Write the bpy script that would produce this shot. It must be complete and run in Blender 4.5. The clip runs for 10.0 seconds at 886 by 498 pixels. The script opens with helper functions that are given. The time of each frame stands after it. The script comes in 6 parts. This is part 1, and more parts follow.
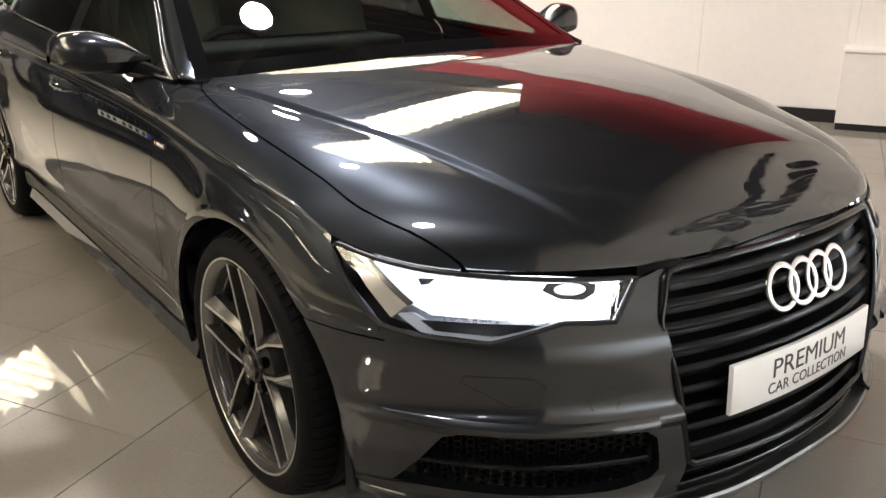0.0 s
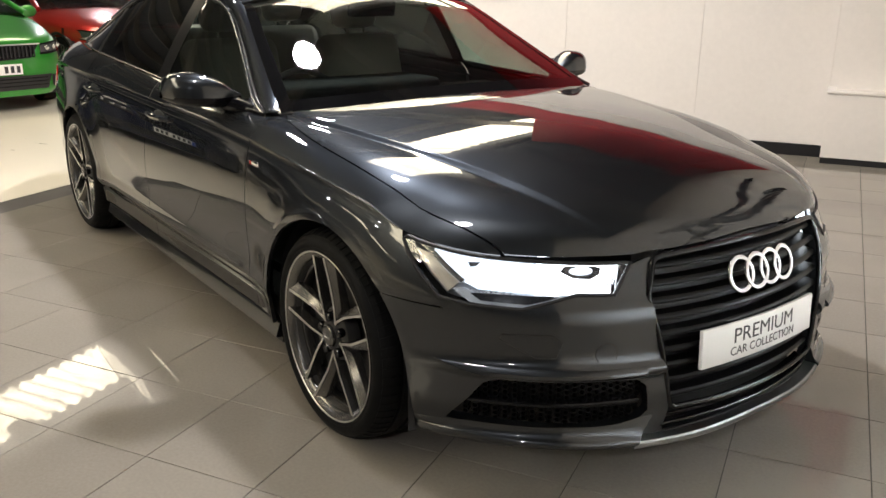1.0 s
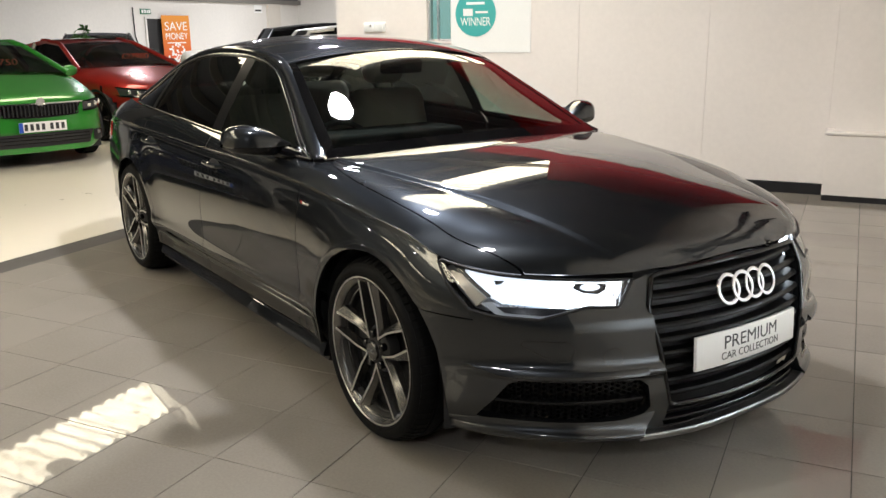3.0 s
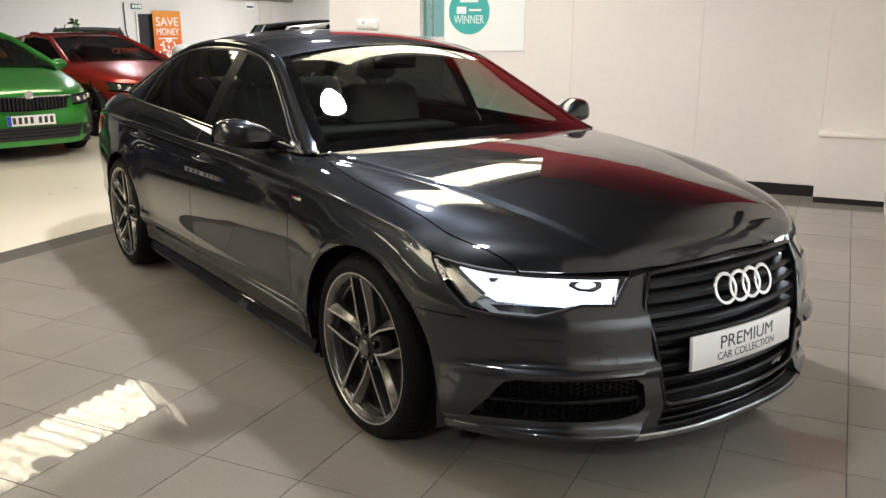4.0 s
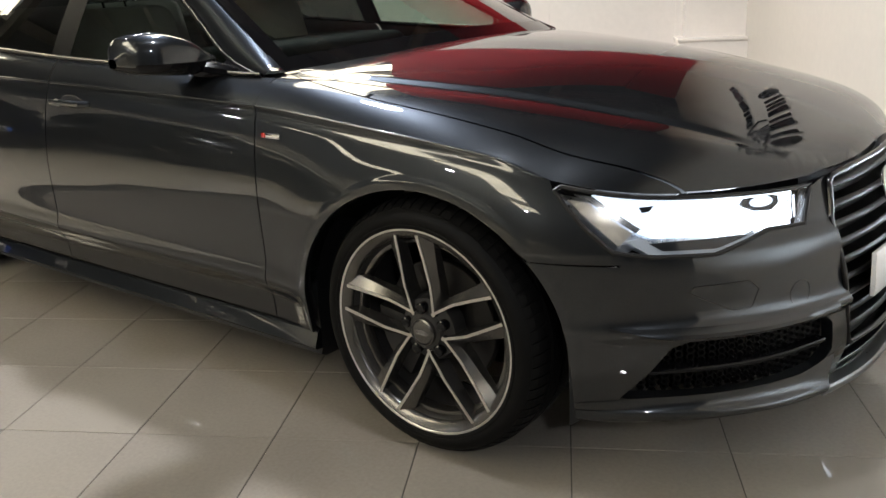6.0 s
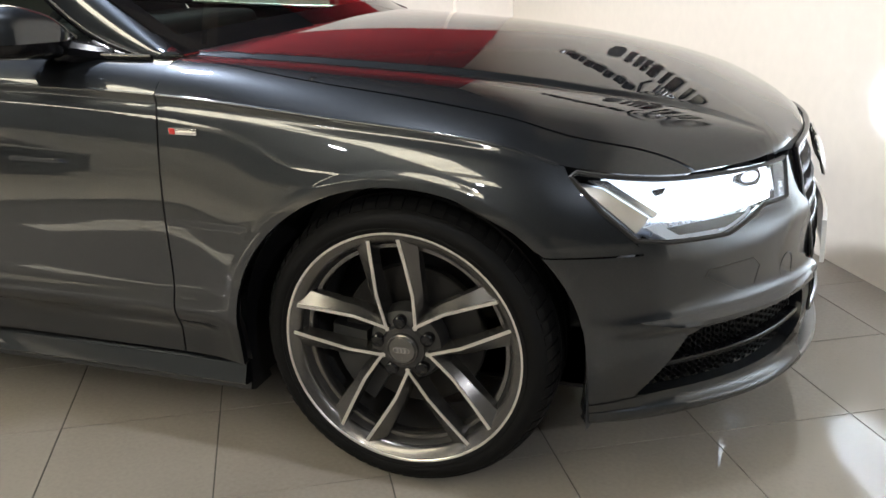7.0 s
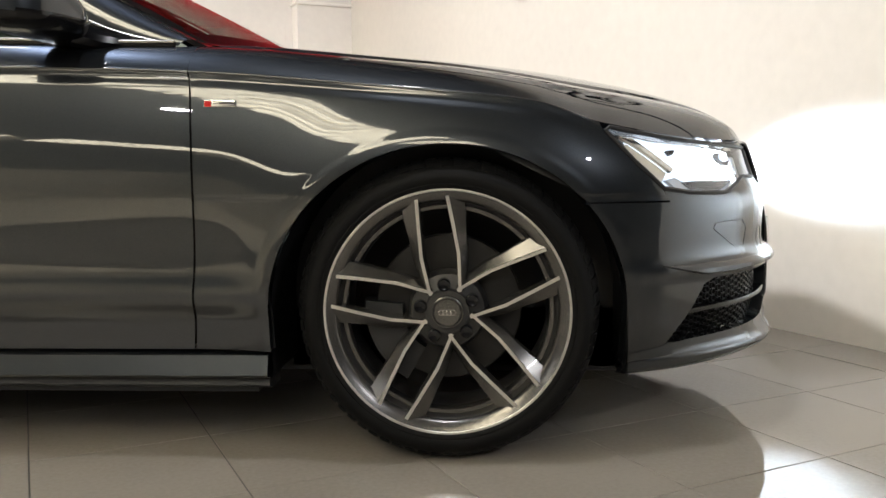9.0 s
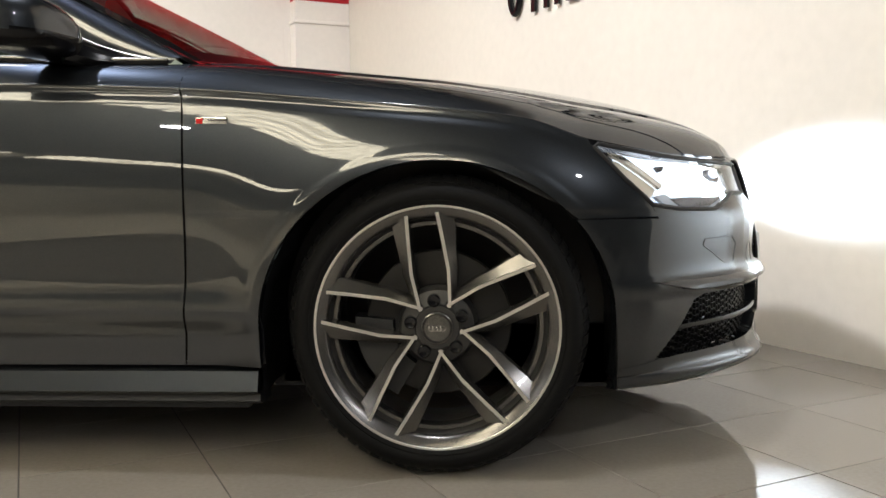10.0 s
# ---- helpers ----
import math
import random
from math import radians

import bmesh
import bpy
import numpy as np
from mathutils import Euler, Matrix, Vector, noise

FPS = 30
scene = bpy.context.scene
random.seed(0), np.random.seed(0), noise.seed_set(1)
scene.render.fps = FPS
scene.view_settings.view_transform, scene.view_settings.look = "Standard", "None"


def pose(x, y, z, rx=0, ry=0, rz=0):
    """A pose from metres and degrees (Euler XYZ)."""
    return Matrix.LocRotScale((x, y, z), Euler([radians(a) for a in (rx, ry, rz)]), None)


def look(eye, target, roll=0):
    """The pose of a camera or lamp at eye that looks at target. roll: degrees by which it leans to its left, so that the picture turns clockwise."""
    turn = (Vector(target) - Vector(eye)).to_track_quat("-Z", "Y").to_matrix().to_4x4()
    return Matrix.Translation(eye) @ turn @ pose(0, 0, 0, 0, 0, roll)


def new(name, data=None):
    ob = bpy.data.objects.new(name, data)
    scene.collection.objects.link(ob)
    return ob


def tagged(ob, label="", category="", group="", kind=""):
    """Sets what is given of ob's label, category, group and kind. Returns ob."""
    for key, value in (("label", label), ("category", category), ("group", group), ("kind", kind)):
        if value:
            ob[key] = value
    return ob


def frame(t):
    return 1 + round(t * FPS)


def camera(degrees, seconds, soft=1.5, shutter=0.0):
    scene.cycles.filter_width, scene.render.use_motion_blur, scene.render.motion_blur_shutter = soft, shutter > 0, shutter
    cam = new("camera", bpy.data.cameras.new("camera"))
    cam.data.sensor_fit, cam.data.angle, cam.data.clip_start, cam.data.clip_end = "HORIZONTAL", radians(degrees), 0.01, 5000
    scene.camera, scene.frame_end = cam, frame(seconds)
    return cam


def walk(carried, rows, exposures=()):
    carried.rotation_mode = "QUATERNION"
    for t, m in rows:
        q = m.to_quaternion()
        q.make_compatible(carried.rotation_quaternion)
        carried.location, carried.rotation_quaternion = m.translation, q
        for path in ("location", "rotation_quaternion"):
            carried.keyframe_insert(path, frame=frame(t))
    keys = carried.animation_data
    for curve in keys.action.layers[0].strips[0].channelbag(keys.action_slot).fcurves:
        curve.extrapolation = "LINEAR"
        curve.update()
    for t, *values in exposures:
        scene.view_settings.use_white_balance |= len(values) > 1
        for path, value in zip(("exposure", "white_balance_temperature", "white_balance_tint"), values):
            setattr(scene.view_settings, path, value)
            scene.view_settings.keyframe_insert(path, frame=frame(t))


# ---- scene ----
cam = camera(55.0, 10.0)
PATH = [
    (0, (1.788, -1.648, 1.318), (0.276, -0.527, 0.642), -0.2),
    (0.5, (1.997, -1.888, 1.378), (0.481, -0.751, 0.739), 0.2),
    (1, (2.198, -2.081, 1.412), (0.66, -0.955, 0.808), 0.4),
    (1.5, (2.303, -2.227, 1.447), (0.75, -1.096, 0.888), -0.3),
    (2, (2.439, -2.322, 1.454), (0.861, -1.204, 0.945), -0.4),
    (3.5, (2.512, -2.356, 1.459), (0.925, -1.244, 0.963), -0.7),
    (4, (2.474, -2.346, 1.439), (0.901, -1.216, 0.94), 0.0),
    (4.5, (2.285, -2.356, 1.397), (0.735, -1.197, 0.891), 0.0),
    (5, (1.991, -2.392, 1.324), (0.488, -1.173, 0.817), -1.3),
    (5.5, (1.629, -2.413, 1.235), (0.25, -1.073, 0.687), -2.5),
    (6.8, (0.731, -2.495, 1.188), (0.028, -0.749, 0.512), -1.5),
    (7, (0.615, -2.497, 1.169), (0.03, -0.703, 0.508), -1.2),
    (7.5, (0.341, -2.518, 1.155), (0.04, -0.652, 0.5), 0.1),
    (8, (0.169, -2.599, 1.013), (0.014, -0.665, 0.529), -0.6),
    (8.5, (0.123, -2.697, 0.821), (-0.012, -0.724, 0.521), -0.7),
    (9, (0.09, -2.776, 0.677), (-0.015, -0.79, 0.471), -0.5),
    (9.5, (0.1, -2.782, 0.67), (-0.004, -0.791, 0.503), -0.3),
    (10, (0.113, -2.783, 0.675), (0.008, -0.792, 0.509), -0.5),
]
walk(cam, [(t, look(eye, target, roll)) for t, eye, target, roll in PATH],
     exposures=((0.0, .44, 6540, 13), (1.0, .29, 6480, 11), (2.0, .12, 6420, 10), (3.5, .08, 6380, 10), (5.0, .10, 6350, 10), (5.7, .18, 6250, 10), (7.0, .64, 6050, 10), (7.6, .72, 6000, 10), (8.5, .57, 6150, 10), (10.0, .53, 6250, 10)))

# ---- world and light ----
world = bpy.data.worlds.new("world")
scene.world = world
world.use_nodes = True
world.node_tree.nodes["Background"].inputs[0].default_value = (1.0, .97, .93, 1)
world.node_tree.nodes["Background"].inputs[1].default_value = .03
# rooflight strips: (place, width, from, to) on the tile grid
SKYLIGHTS = [(-2.5, 1.0, 2.3, 9.0), (-9.0, 1.2, 2.4, 6.8), (-4.9, 1.9, -10.0, -.3), (-14.6, 1.2, -15, -4.0)]
# hanging lamps: (place, power); several are unseen, added to brighten far wall and car
LAMPS = [(-1.75, 1.30, 168), (-3.8, 1.3, 15), (-4.1, 4.5, 50), (-6.0, -4.6, 20), (-4.6, -8.6, 70), (1.0, -6.5, 80), (-0.7, -1.0, 32), (-7.47, 3.29, 0), (-12.4, 10.4, 170), (-13.0, -2.5, 80), (-9.0, 11.5, 160), (-13.5, 15.0, 220), (-14.5, 20.0, 220), (-9.0, 18.5, 200)]


def headlight_beam(y, aim):
    l = bpy.data.lights.new("headlight_beam", "SPOT")
    l.energy, l.color, l.spot_size, l.spot_blend, l.shadow_soft_size = 165, (.74, .87, 1.0), radians(98), 1.0, .04
    new("headlight_beam", l).matrix_basis = look((.86, y, .655), (3.0, aim, .62)) @ Matrix.Diagonal((1, .40, 1, 1))


headlight_beam(-.50, -.6)
headlight_beam(.50, .6)

# ---- helpers of this scene ----
GRID = radians(29.2)
D2 = Vector((math.cos(GRID), math.sin(GRID), 0))
D1 = Vector((-math.sin(GRID), math.cos(GRID), 0))


def room(s, r, z=0.0):
    """A place from the tile grid's two axes and a height."""
    return D2 * s + D1 * r + Vector((0, 0, z))


ROOM = Matrix.Rotation(GRID, 4, "Z")


def pchip(xs, ys):
    """A smooth curve through a few keys, without overshoot."""
    xs, ys = np.array(xs, float), np.array(ys, float)
    h, d = np.diff(xs), np.diff(ys) / np.diff(xs)
    m = np.zeros(len(xs))
    for i in range(1, len(xs) - 1):
        if d[i - 1] * d[i] > 0:
            a, b = 2 * h[i] + h[i - 1], h[i] + 2 * h[i - 1]
            m[i] = (a + b) / (a / d[i - 1] + b / d[i])
    m[0], m[-1] = d[0], d[-1]

    def f(x):
        x = np.clip(x, xs[0], xs[-1])
        i = np.clip(np.searchsorted(xs, x) - 1, 0, len(h) - 1)
        t = (x - xs[i]) / h[i]
        return ((1 + 2 * t) * (1 - t) ** 2 * ys[i] + t * (1 - t) ** 2 * h[i] * m[i]
                + t * t * (3 - 2 * t) * ys[i + 1] + t * t * (t - 1) * h[i] * m[i + 1])
    return f


def mesh_of(name, verts, faces, smooth=True, sharp=35):
    me = bpy.data.meshes.new(name)
    me.from_pydata([tuple(v) for v in verts], [], [tuple(f) for f in faces])
    if smooth:
        me.polygons.foreach_set("use_smooth", [True] * len(me.polygons))
        me.set_sharp_from_angle(angle=radians(sharp))
    me.update()
    return me


def piece(name, me, mat, parent=None, label="", m=None):
    ob = new(name, me)
    if mat is not None:
        me.materials.clear()
        me.materials.append(mat)
    if m is not None:
        ob.matrix_basis = m
    if parent is not None:
        ob.parent = parent
    if label:
        ob["label"] = label
    return ob


def part(name, bm, mat, parent, label="", smooth=True, sharp=35, m=None):
    me = bpy.data.meshes.new(name)
    bm.to_mesh(me)
    bm.free()
    if smooth:
        me.polygons.foreach_set("use_smooth", [True] * len(me.polygons))
        me.set_sharp_from_angle(angle=radians(sharp))
    return piece(name, me, mat, parent, label, m)


def thing(name, label, category, m=None, group="", kind=""):
    ob = new(name)
    ob.empty_display_size = 0.1
    if m is not None:
        ob.matrix_basis = m
    return tagged(ob, label, category, group, kind)


def box(bm, x0, x1, y0, y1, z0, z1, bevel=0.0, seg=2):
    r = bmesh.ops.create_cube(bm, size=1.0)
    vs = r["verts"]
    bmesh.ops.scale(bm, vec=(x1 - x0, y1 - y0, z1 - z0), verts=vs)
    bmesh.ops.translate(bm, vec=((x0 + x1) / 2, (y0 + y1) / 2, (z0 + z1) / 2), verts=vs)
    if bevel:
        es = list({e for v in vs for e in v.link_edges})
        bmesh.ops.bevel(bm, geom=es, offset=bevel, segments=seg, profile=0.5, affect="EDGES")
    return bm


def boxed(x0, x1, y0, y1, z0, z1, bevel=0.0, seg=2):
    return box(bmesh.new(), x0, x1, y0, y1, z0, z1, bevel, seg)


def grid_faces(n, m, wrap_n=False, wrap_m=False):
    out = []
    for i in range(n if wrap_n else n - 1):
        for j in range(m if wrap_m else m - 1):
            i1, j1 = (i + 1) % n, (j + 1) % m
            out.append((i * m + j, i1 * m + j, i1 * m + j1, i * m + j1))
    return out


def tube(points, radius, sides=8, closed=False, caps=True):
    """Verts and faces of a tube along points; radius: one number or one a point."""
    pts = [Vector(p) for p in points]
    n = len(pts)
    rad = radius if hasattr(radius, "__len__") else [radius] * n
    verts, up = [], None
    for i, p in enumerate(pts):
        a, b = pts[(i - 1) % n if closed else max(i - 1, 0)], pts[(i + 1) % n if closed else min(i + 1, n - 1)]
        d = (b - a).normalized()
        if up is None:
            up = d.orthogonal()
        up = (up - d * up.dot(d)).normalized()
        side = d.cross(up)
        for k in range(sides):
            c = 2 * math.pi * k / sides
            verts.append(p + rad[i] * (math.cos(c) * up + math.sin(c) * side))
    faces = grid_faces(n, sides, closed, True)
    if caps and not closed:
        faces += [tuple(range(sides))[::-1], tuple((n - 1) * sides + k for k in range(sides))]
    return verts, faces


def spun(profile, sides=64, axis="y"):
    """Verts and faces of a profile of (radius, along) turned round an axis."""
    verts = []
    for r, h in profile:
        for k in range(sides):
            c = 2 * math.pi * k / sides
            p = (r * math.cos(c), h, r * math.sin(c)) if axis == "y" else (r * math.cos(c), r * math.sin(c), h)
            verts.append(p)
    return verts, grid_faces(len(profile), sides, False, True)


def lettering(text, size, mat, parent, m, name="lettering", width=None):
    cu = bpy.data.curves.new(name, "FONT")
    cu.body, cu.size, cu.align_x, cu.align_y, cu.extrude = text, size, "CENTER", "CENTER", .0004
    ob = bpy.data.objects.new(name, cu)
    scene.collection.objects.link(ob)
    bpy.context.view_layer.update()
    me = bpy.data.meshes.new_from_object(ob)
    bpy.data.objects.remove(ob)
    bpy.data.curves.remove(cu)
    if width:
        xs = [v.co.x for v in me.vertices]
        k = width / (max(xs) - min(xs))
        me.transform(Matrix.Diagonal((k, 1, 1, 1)))
    out = piece(name, me, mat, parent)
    out.matrix_basis = m
    return out



# ---- materials ----
def nodes(name):
    mat = bpy.data.materials.new(name)
    mat.use_nodes = True
    return mat, mat.node_tree.nodes, mat.node_tree.links, mat.node_tree.nodes["Principled BSDF"]


def simple(name, colour, rough=0.5, metal=0.0, coat=0.0, spec=0.5, grain=0.0, grain_scale=60.0, bump=0.0, emit=0.0, trans=0.0, ior=1.45):
    mat, ns, ln, b = nodes(name)
    b.inputs["Base Color"].default_value = (*colour, 1)
    b.inputs["Roughness"].default_value = rough
    b.inputs["Metallic"].default_value = metal
    b.inputs["Coat Weight"].default_value = coat
    b.inputs["Coat Roughness"].default_value = 0.02
    b.inputs["Specular IOR Level"].default_value = spec
    b.inputs["Transmission Weight"].default_value = trans
    b.inputs["IOR"].default_value = ior
    if emit:
        b.inputs["Emission Color"].default_value = (*colour, 1)
        b.inputs["Emission Strength"].default_value = emit
    if grain or bump:
        tc = ns.new("ShaderNodeTexCoord")
        n1, n2 = ns.new("ShaderNodeTexNoise"), ns.new("ShaderNodeTexNoise")
        n1.inputs["Scale"].default_value, n2.inputs["Scale"].default_value = grain_scale, grain_scale * 0.06
        n1.inputs["Detail"].default_value, n2.inputs["Detail"].default_value = 6, 4
        for n in (n1, n2):
            ln.new(tc.outputs["Object"], n.inputs["Vector"])
        add = ns.new("ShaderNodeMath")
        add.operation = "ADD"
        ln.new(n1.outputs["Fac"], add.inputs[0])
        ln.new(n2.outputs["Fac"], add.inputs[1])
        if grain:
            ramp = ns.new("ShaderNodeMapRange")
            ramp.inputs["From Min"].default_value, ramp.inputs["From Max"].default_value = 0.6, 1.4
            ramp.inputs["To Min"].default_value, ramp.inputs["To Max"].default_value = 1 - grain, 1 + grain
            ln.new(add.outputs[0], ramp.inputs["Value"])
            mul = ns.new("ShaderNodeVectorMath")
            mul.operation = "SCALE"
            mul.inputs[0].default_value = colour
            ln.new(ramp.outputs[0], mul.inputs["Scale"])
            ln.new(mul.outputs[0], b.inputs["Base Color"])
            r2 = ns.new("ShaderNodeMapRange")
            r2.inputs["From Min"].default_value, r2.inputs["From Max"].default_value = 0.6, 1.4
            r2.inputs["To Min"].default_value, r2.inputs["To Max"].default_value = max(rough * 0.8, 0.0), min(rough * 1.2, 1.0)
            ln.new(add.outputs[0], r2.inputs["Value"])
            ln.new(r2.outputs[0], b.inputs["Roughness"])
        if bump:
            bp = ns.new("ShaderNodeBump")
            bp.inputs["Strength"].default_value, bp.inputs["Distance"].default_value = bump, 0.004
            ln.new(n1.outputs["Fac"], bp.inputs["Height"])
            ln.new(bp.outputs[0], b.inputs["Normal"])
    return mat


def car_paint(name, colour, flake=0.35, rough=0.35, metal=0.6):
    """Metallic lacquer: fine flakes under a clear coat."""
    mat, ns, ln, b = nodes(name)
    tc, vor = ns.new("ShaderNodeTexCoord"), ns.new("ShaderNodeTexVoronoi")
    vor.inputs["Scale"].default_value = 1400
    ln.new(tc.outputs["Object"], vor.inputs["Vector"])
    hsv, sep = ns.new("ShaderNodeMapRange"), ns.new("ShaderNodeSeparateColor")
    ln.new(vor.outputs["Color"], sep.inputs[0])
    hsv.inputs["To Min"].default_value, hsv.inputs["To Max"].default_value = 1 - flake, 1 + flake
    ln.new(sep.outputs[0], hsv.inputs["Value"])
    mul = ns.new("ShaderNodeVectorMath")
    mul.operation = "SCALE"
    mul.inputs[0].default_value = colour
    ln.new(hsv.outputs[0], mul.inputs["Scale"])
    ln.new(mul.outputs[0], b.inputs["Base Color"])
    b.inputs["Metallic"].default_value, b.inputs["Roughness"].default_value = metal, rough
    b.inputs["Specular Tint"].default_value = (0.25, 0.26, 0.30, 1)
    b.inputs["Coat Weight"].default_value, b.inputs["Coat Roughness"].default_value, b.inputs["Coat IOR"].default_value = 1.0, 0.012, 1.58
    return mat


def glass(name, tint, rough=0.0):
    """Thin tinted glazing: passes light straight through and mirrors at its surface."""
    mat, ns, ln, b = nodes(name)
    ns.remove(b)
    tr, gl, mix, lw = ns.new("ShaderNodeBsdfTransparent"), ns.new("ShaderNodeBsdfGlossy"), ns.new("ShaderNodeMixShader"), ns.new("ShaderNodeLayerWeight")
    power, fr = ns.new("ShaderNodeMath"), ns.new("ShaderNodeMath")
    tr.inputs[0].default_value = (*tint, 1)
    gl.inputs["Roughness"].default_value = rough
    gl.inputs["Color"].default_value = (1, 1, 1, 1)
    power.operation, fr.operation = "POWER", "MULTIPLY_ADD"
    power.inputs[1].default_value = 4.6
    ln.new(lw.outputs["Facing"], power.inputs[0])
    ln.new(power.outputs[0], fr.inputs[0])
    fr.inputs[1].default_value, fr.inputs[2].default_value = 0.93, 0.07
    ln.new(fr.outputs[0], mix.inputs[0])
    ln.new(tr.outputs[0], mix.inputs[1])
    ln.new(gl.outputs[0], mix.inputs[2])
    ln.new(mix.outputs[0], ns["Material Output"].inputs[0])
    return mat


def skylight_material():
    """Aged translucent sheet: daylight comes through unevenly, with grime and darker lines along the ribs."""
    mat, ns, ln, b = nodes("skylight_sheet")
    tc, mp = ns.new("ShaderNodeTexCoord"), ns.new("ShaderNodeMapping")
    n1, n2 = ns.new("ShaderNodeTexNoise"), ns.new("ShaderNodeTexNoise")
    mp.inputs["Scale"].default_value = (1.2, 9.0, 1.0)
    ln.new(tc.outputs["Object"], mp.inputs["Vector"])
    ln.new(mp.outputs[0], n1.inputs["Vector"])
    ln.new(tc.outputs["Object"], n2.inputs["Vector"])
    n1.inputs["Scale"].default_value, n2.inputs["Scale"].default_value = 1.6, 5.0
    n1.inputs["Detail"].default_value, n2.inputs["Detail"].default_value = 4, 6
    add, mr = ns.new("ShaderNodeMath"), ns.new("ShaderNodeMapRange")
    add.operation = "ADD"
    ln.new(n1.outputs["Fac"], add.inputs[0])
    ln.new(n2.outputs["Fac"], add.inputs[1])
    mr.inputs["From Min"].default_value, mr.inputs["From Max"].default_value = .72, 1.18
    mr.inputs["To Min"].default_value, mr.inputs["To Max"].default_value = 4.8, 9.6
    ln.new(add.outputs[0], mr.inputs["Value"])
    # emission drops at the start of each lap of the corrugation
    sep, lap, fr, line, mul = ns.new("ShaderNodeSeparateXYZ"), ns.new("ShaderNodeMath"), ns.new("ShaderNodeMath"), ns.new("ShaderNodeMapRange"), ns.new("ShaderNodeMath")
    ln.new(tc.outputs["Object"], sep.inputs[0])
    lap.operation, fr.operation, mul.operation = "MULTIPLY_ADD", "FRACT", "MULTIPLY"
    ln.new(sep.outputs["Y"], lap.inputs[0])
    lap.inputs[1].default_value = 1 / .27
    ln.new(n2.outputs["Fac"], lap.inputs[2])
    ln.new(lap.outputs[0], fr.inputs[0])
    ln.new(fr.outputs[0], line.inputs["Value"])
    line.inputs["From Min"].default_value, line.inputs["From Max"].default_value = .04, .34
    line.inputs["To Min"].default_value, line.inputs["To Max"].default_value = .38, 1.0
    ln.new(mr.outputs[0], mul.inputs[0])
    ln.new(line.outputs[0], mul.inputs[1])
    b.inputs["Base Color"].default_value = (.7, .64, .48, 1)
    b.inputs["Emission Color"].default_value = (1.0, .89, .66, 1)
    ln.new(mul.outputs[0], b.inputs["Emission Strength"])
    return mat


WHITE_WALL = simple("white_wall_paint", (0.78, 0.74, 0.705), 0.75, grain=0.04, grain_scale=25, bump=0.05)
CREAM_WALL = simple("cream_wall_paint", (0.64, 0.605, 0.55), 0.72, grain=0.05, grain_scale=20, bump=0.06)
FAR_WALL = simple("far_wall_paint", (0.72, 0.70, 0.67), 0.8, grain=0.05, grain_scale=12, bump=0.05)
# for unseen walls only, dark so that the car's side reflects little
DARK_WALL = simple("unseen_wall_dark", (0.16, 0.158, 0.155), 0.7, grain=0.12, grain_scale=6, bump=0.05)
BLACK_TRIM = simple("black_skirting", (0.012, 0.012, 0.014), 0.4, grain=0.1)
RED_PAINT = simple("red_band_paint", (0.42, 0.012, 0.02), 0.6, grain=0.05)
GROUT = simple("grout", (0.060, 0.055, 0.048), 0.8, grain=0.2, grain_scale=80)
PALE_FLOOR = simple("pale_floor", (0.62, 0.57, 0.48), 0.32, grain=0.05, grain_scale=8)
ROOF_DARK = simple("roof_sheet", (0.10, 0.108, 0.125), 0.7, grain=0.15)
STEEL_DARK = simple("painted_steel", (0.20, 0.19, 0.18), 0.6, grain=0.15)
SKYLIGHT = skylight_material()
RUBBER = simple("tyre_rubber", (0.0048, 0.0048, 0.005), 0.65, spec=0.12, grain=0.2, grain_scale=120, bump=0.1)
BLACK_GLOSS = simple("gloss_black", (0.005, 0.005, 0.006), 0.14, spec=0.35)
BLACK_MATT = simple("matt_black_plastic", (0.010, 0.010, 0.011), 0.5, grain=0.15, grain_scale=300, bump=0.05)
DARK_GLASS = glass("privacy_glass", (0.05, 0.055, 0.05))
SIDE_GLASS = glass("side_window_glass", (0.36, 0.43, 0.38))
CLEAR_GLASS = glass("windscreen_glass", (0.64, 0.71, 0.665))
PAINT_GREY = car_paint("dark_grey_lacquer", (0.0315, 0.0350, 0.0392), 0.20, 0.35, 0.88)
PAINT_GREEN = car_paint("bright_green_lacquer", (0.030, 0.235, 0.028), 0.15, 0.3, 0.3)
PAINT_RED = car_paint("deep_red_lacquer", (0.35, 0.02, 0.015), 0.2, 0.3, 0.5)
PAINT_BLACK = car_paint("black_lacquer", (0.012, 0.012, 0.013), 0.2, 0.3, 0.2)
PAINT_BLUE = car_paint("dark_blue_lacquer", (0.006, 0.010, 0.035), 0.2, 0.3, 0.4)
PAINT_WHITE = car_paint("white_lacquer", (0.75, 0.75, 0.74), 0.05, 0.3, 0.0)


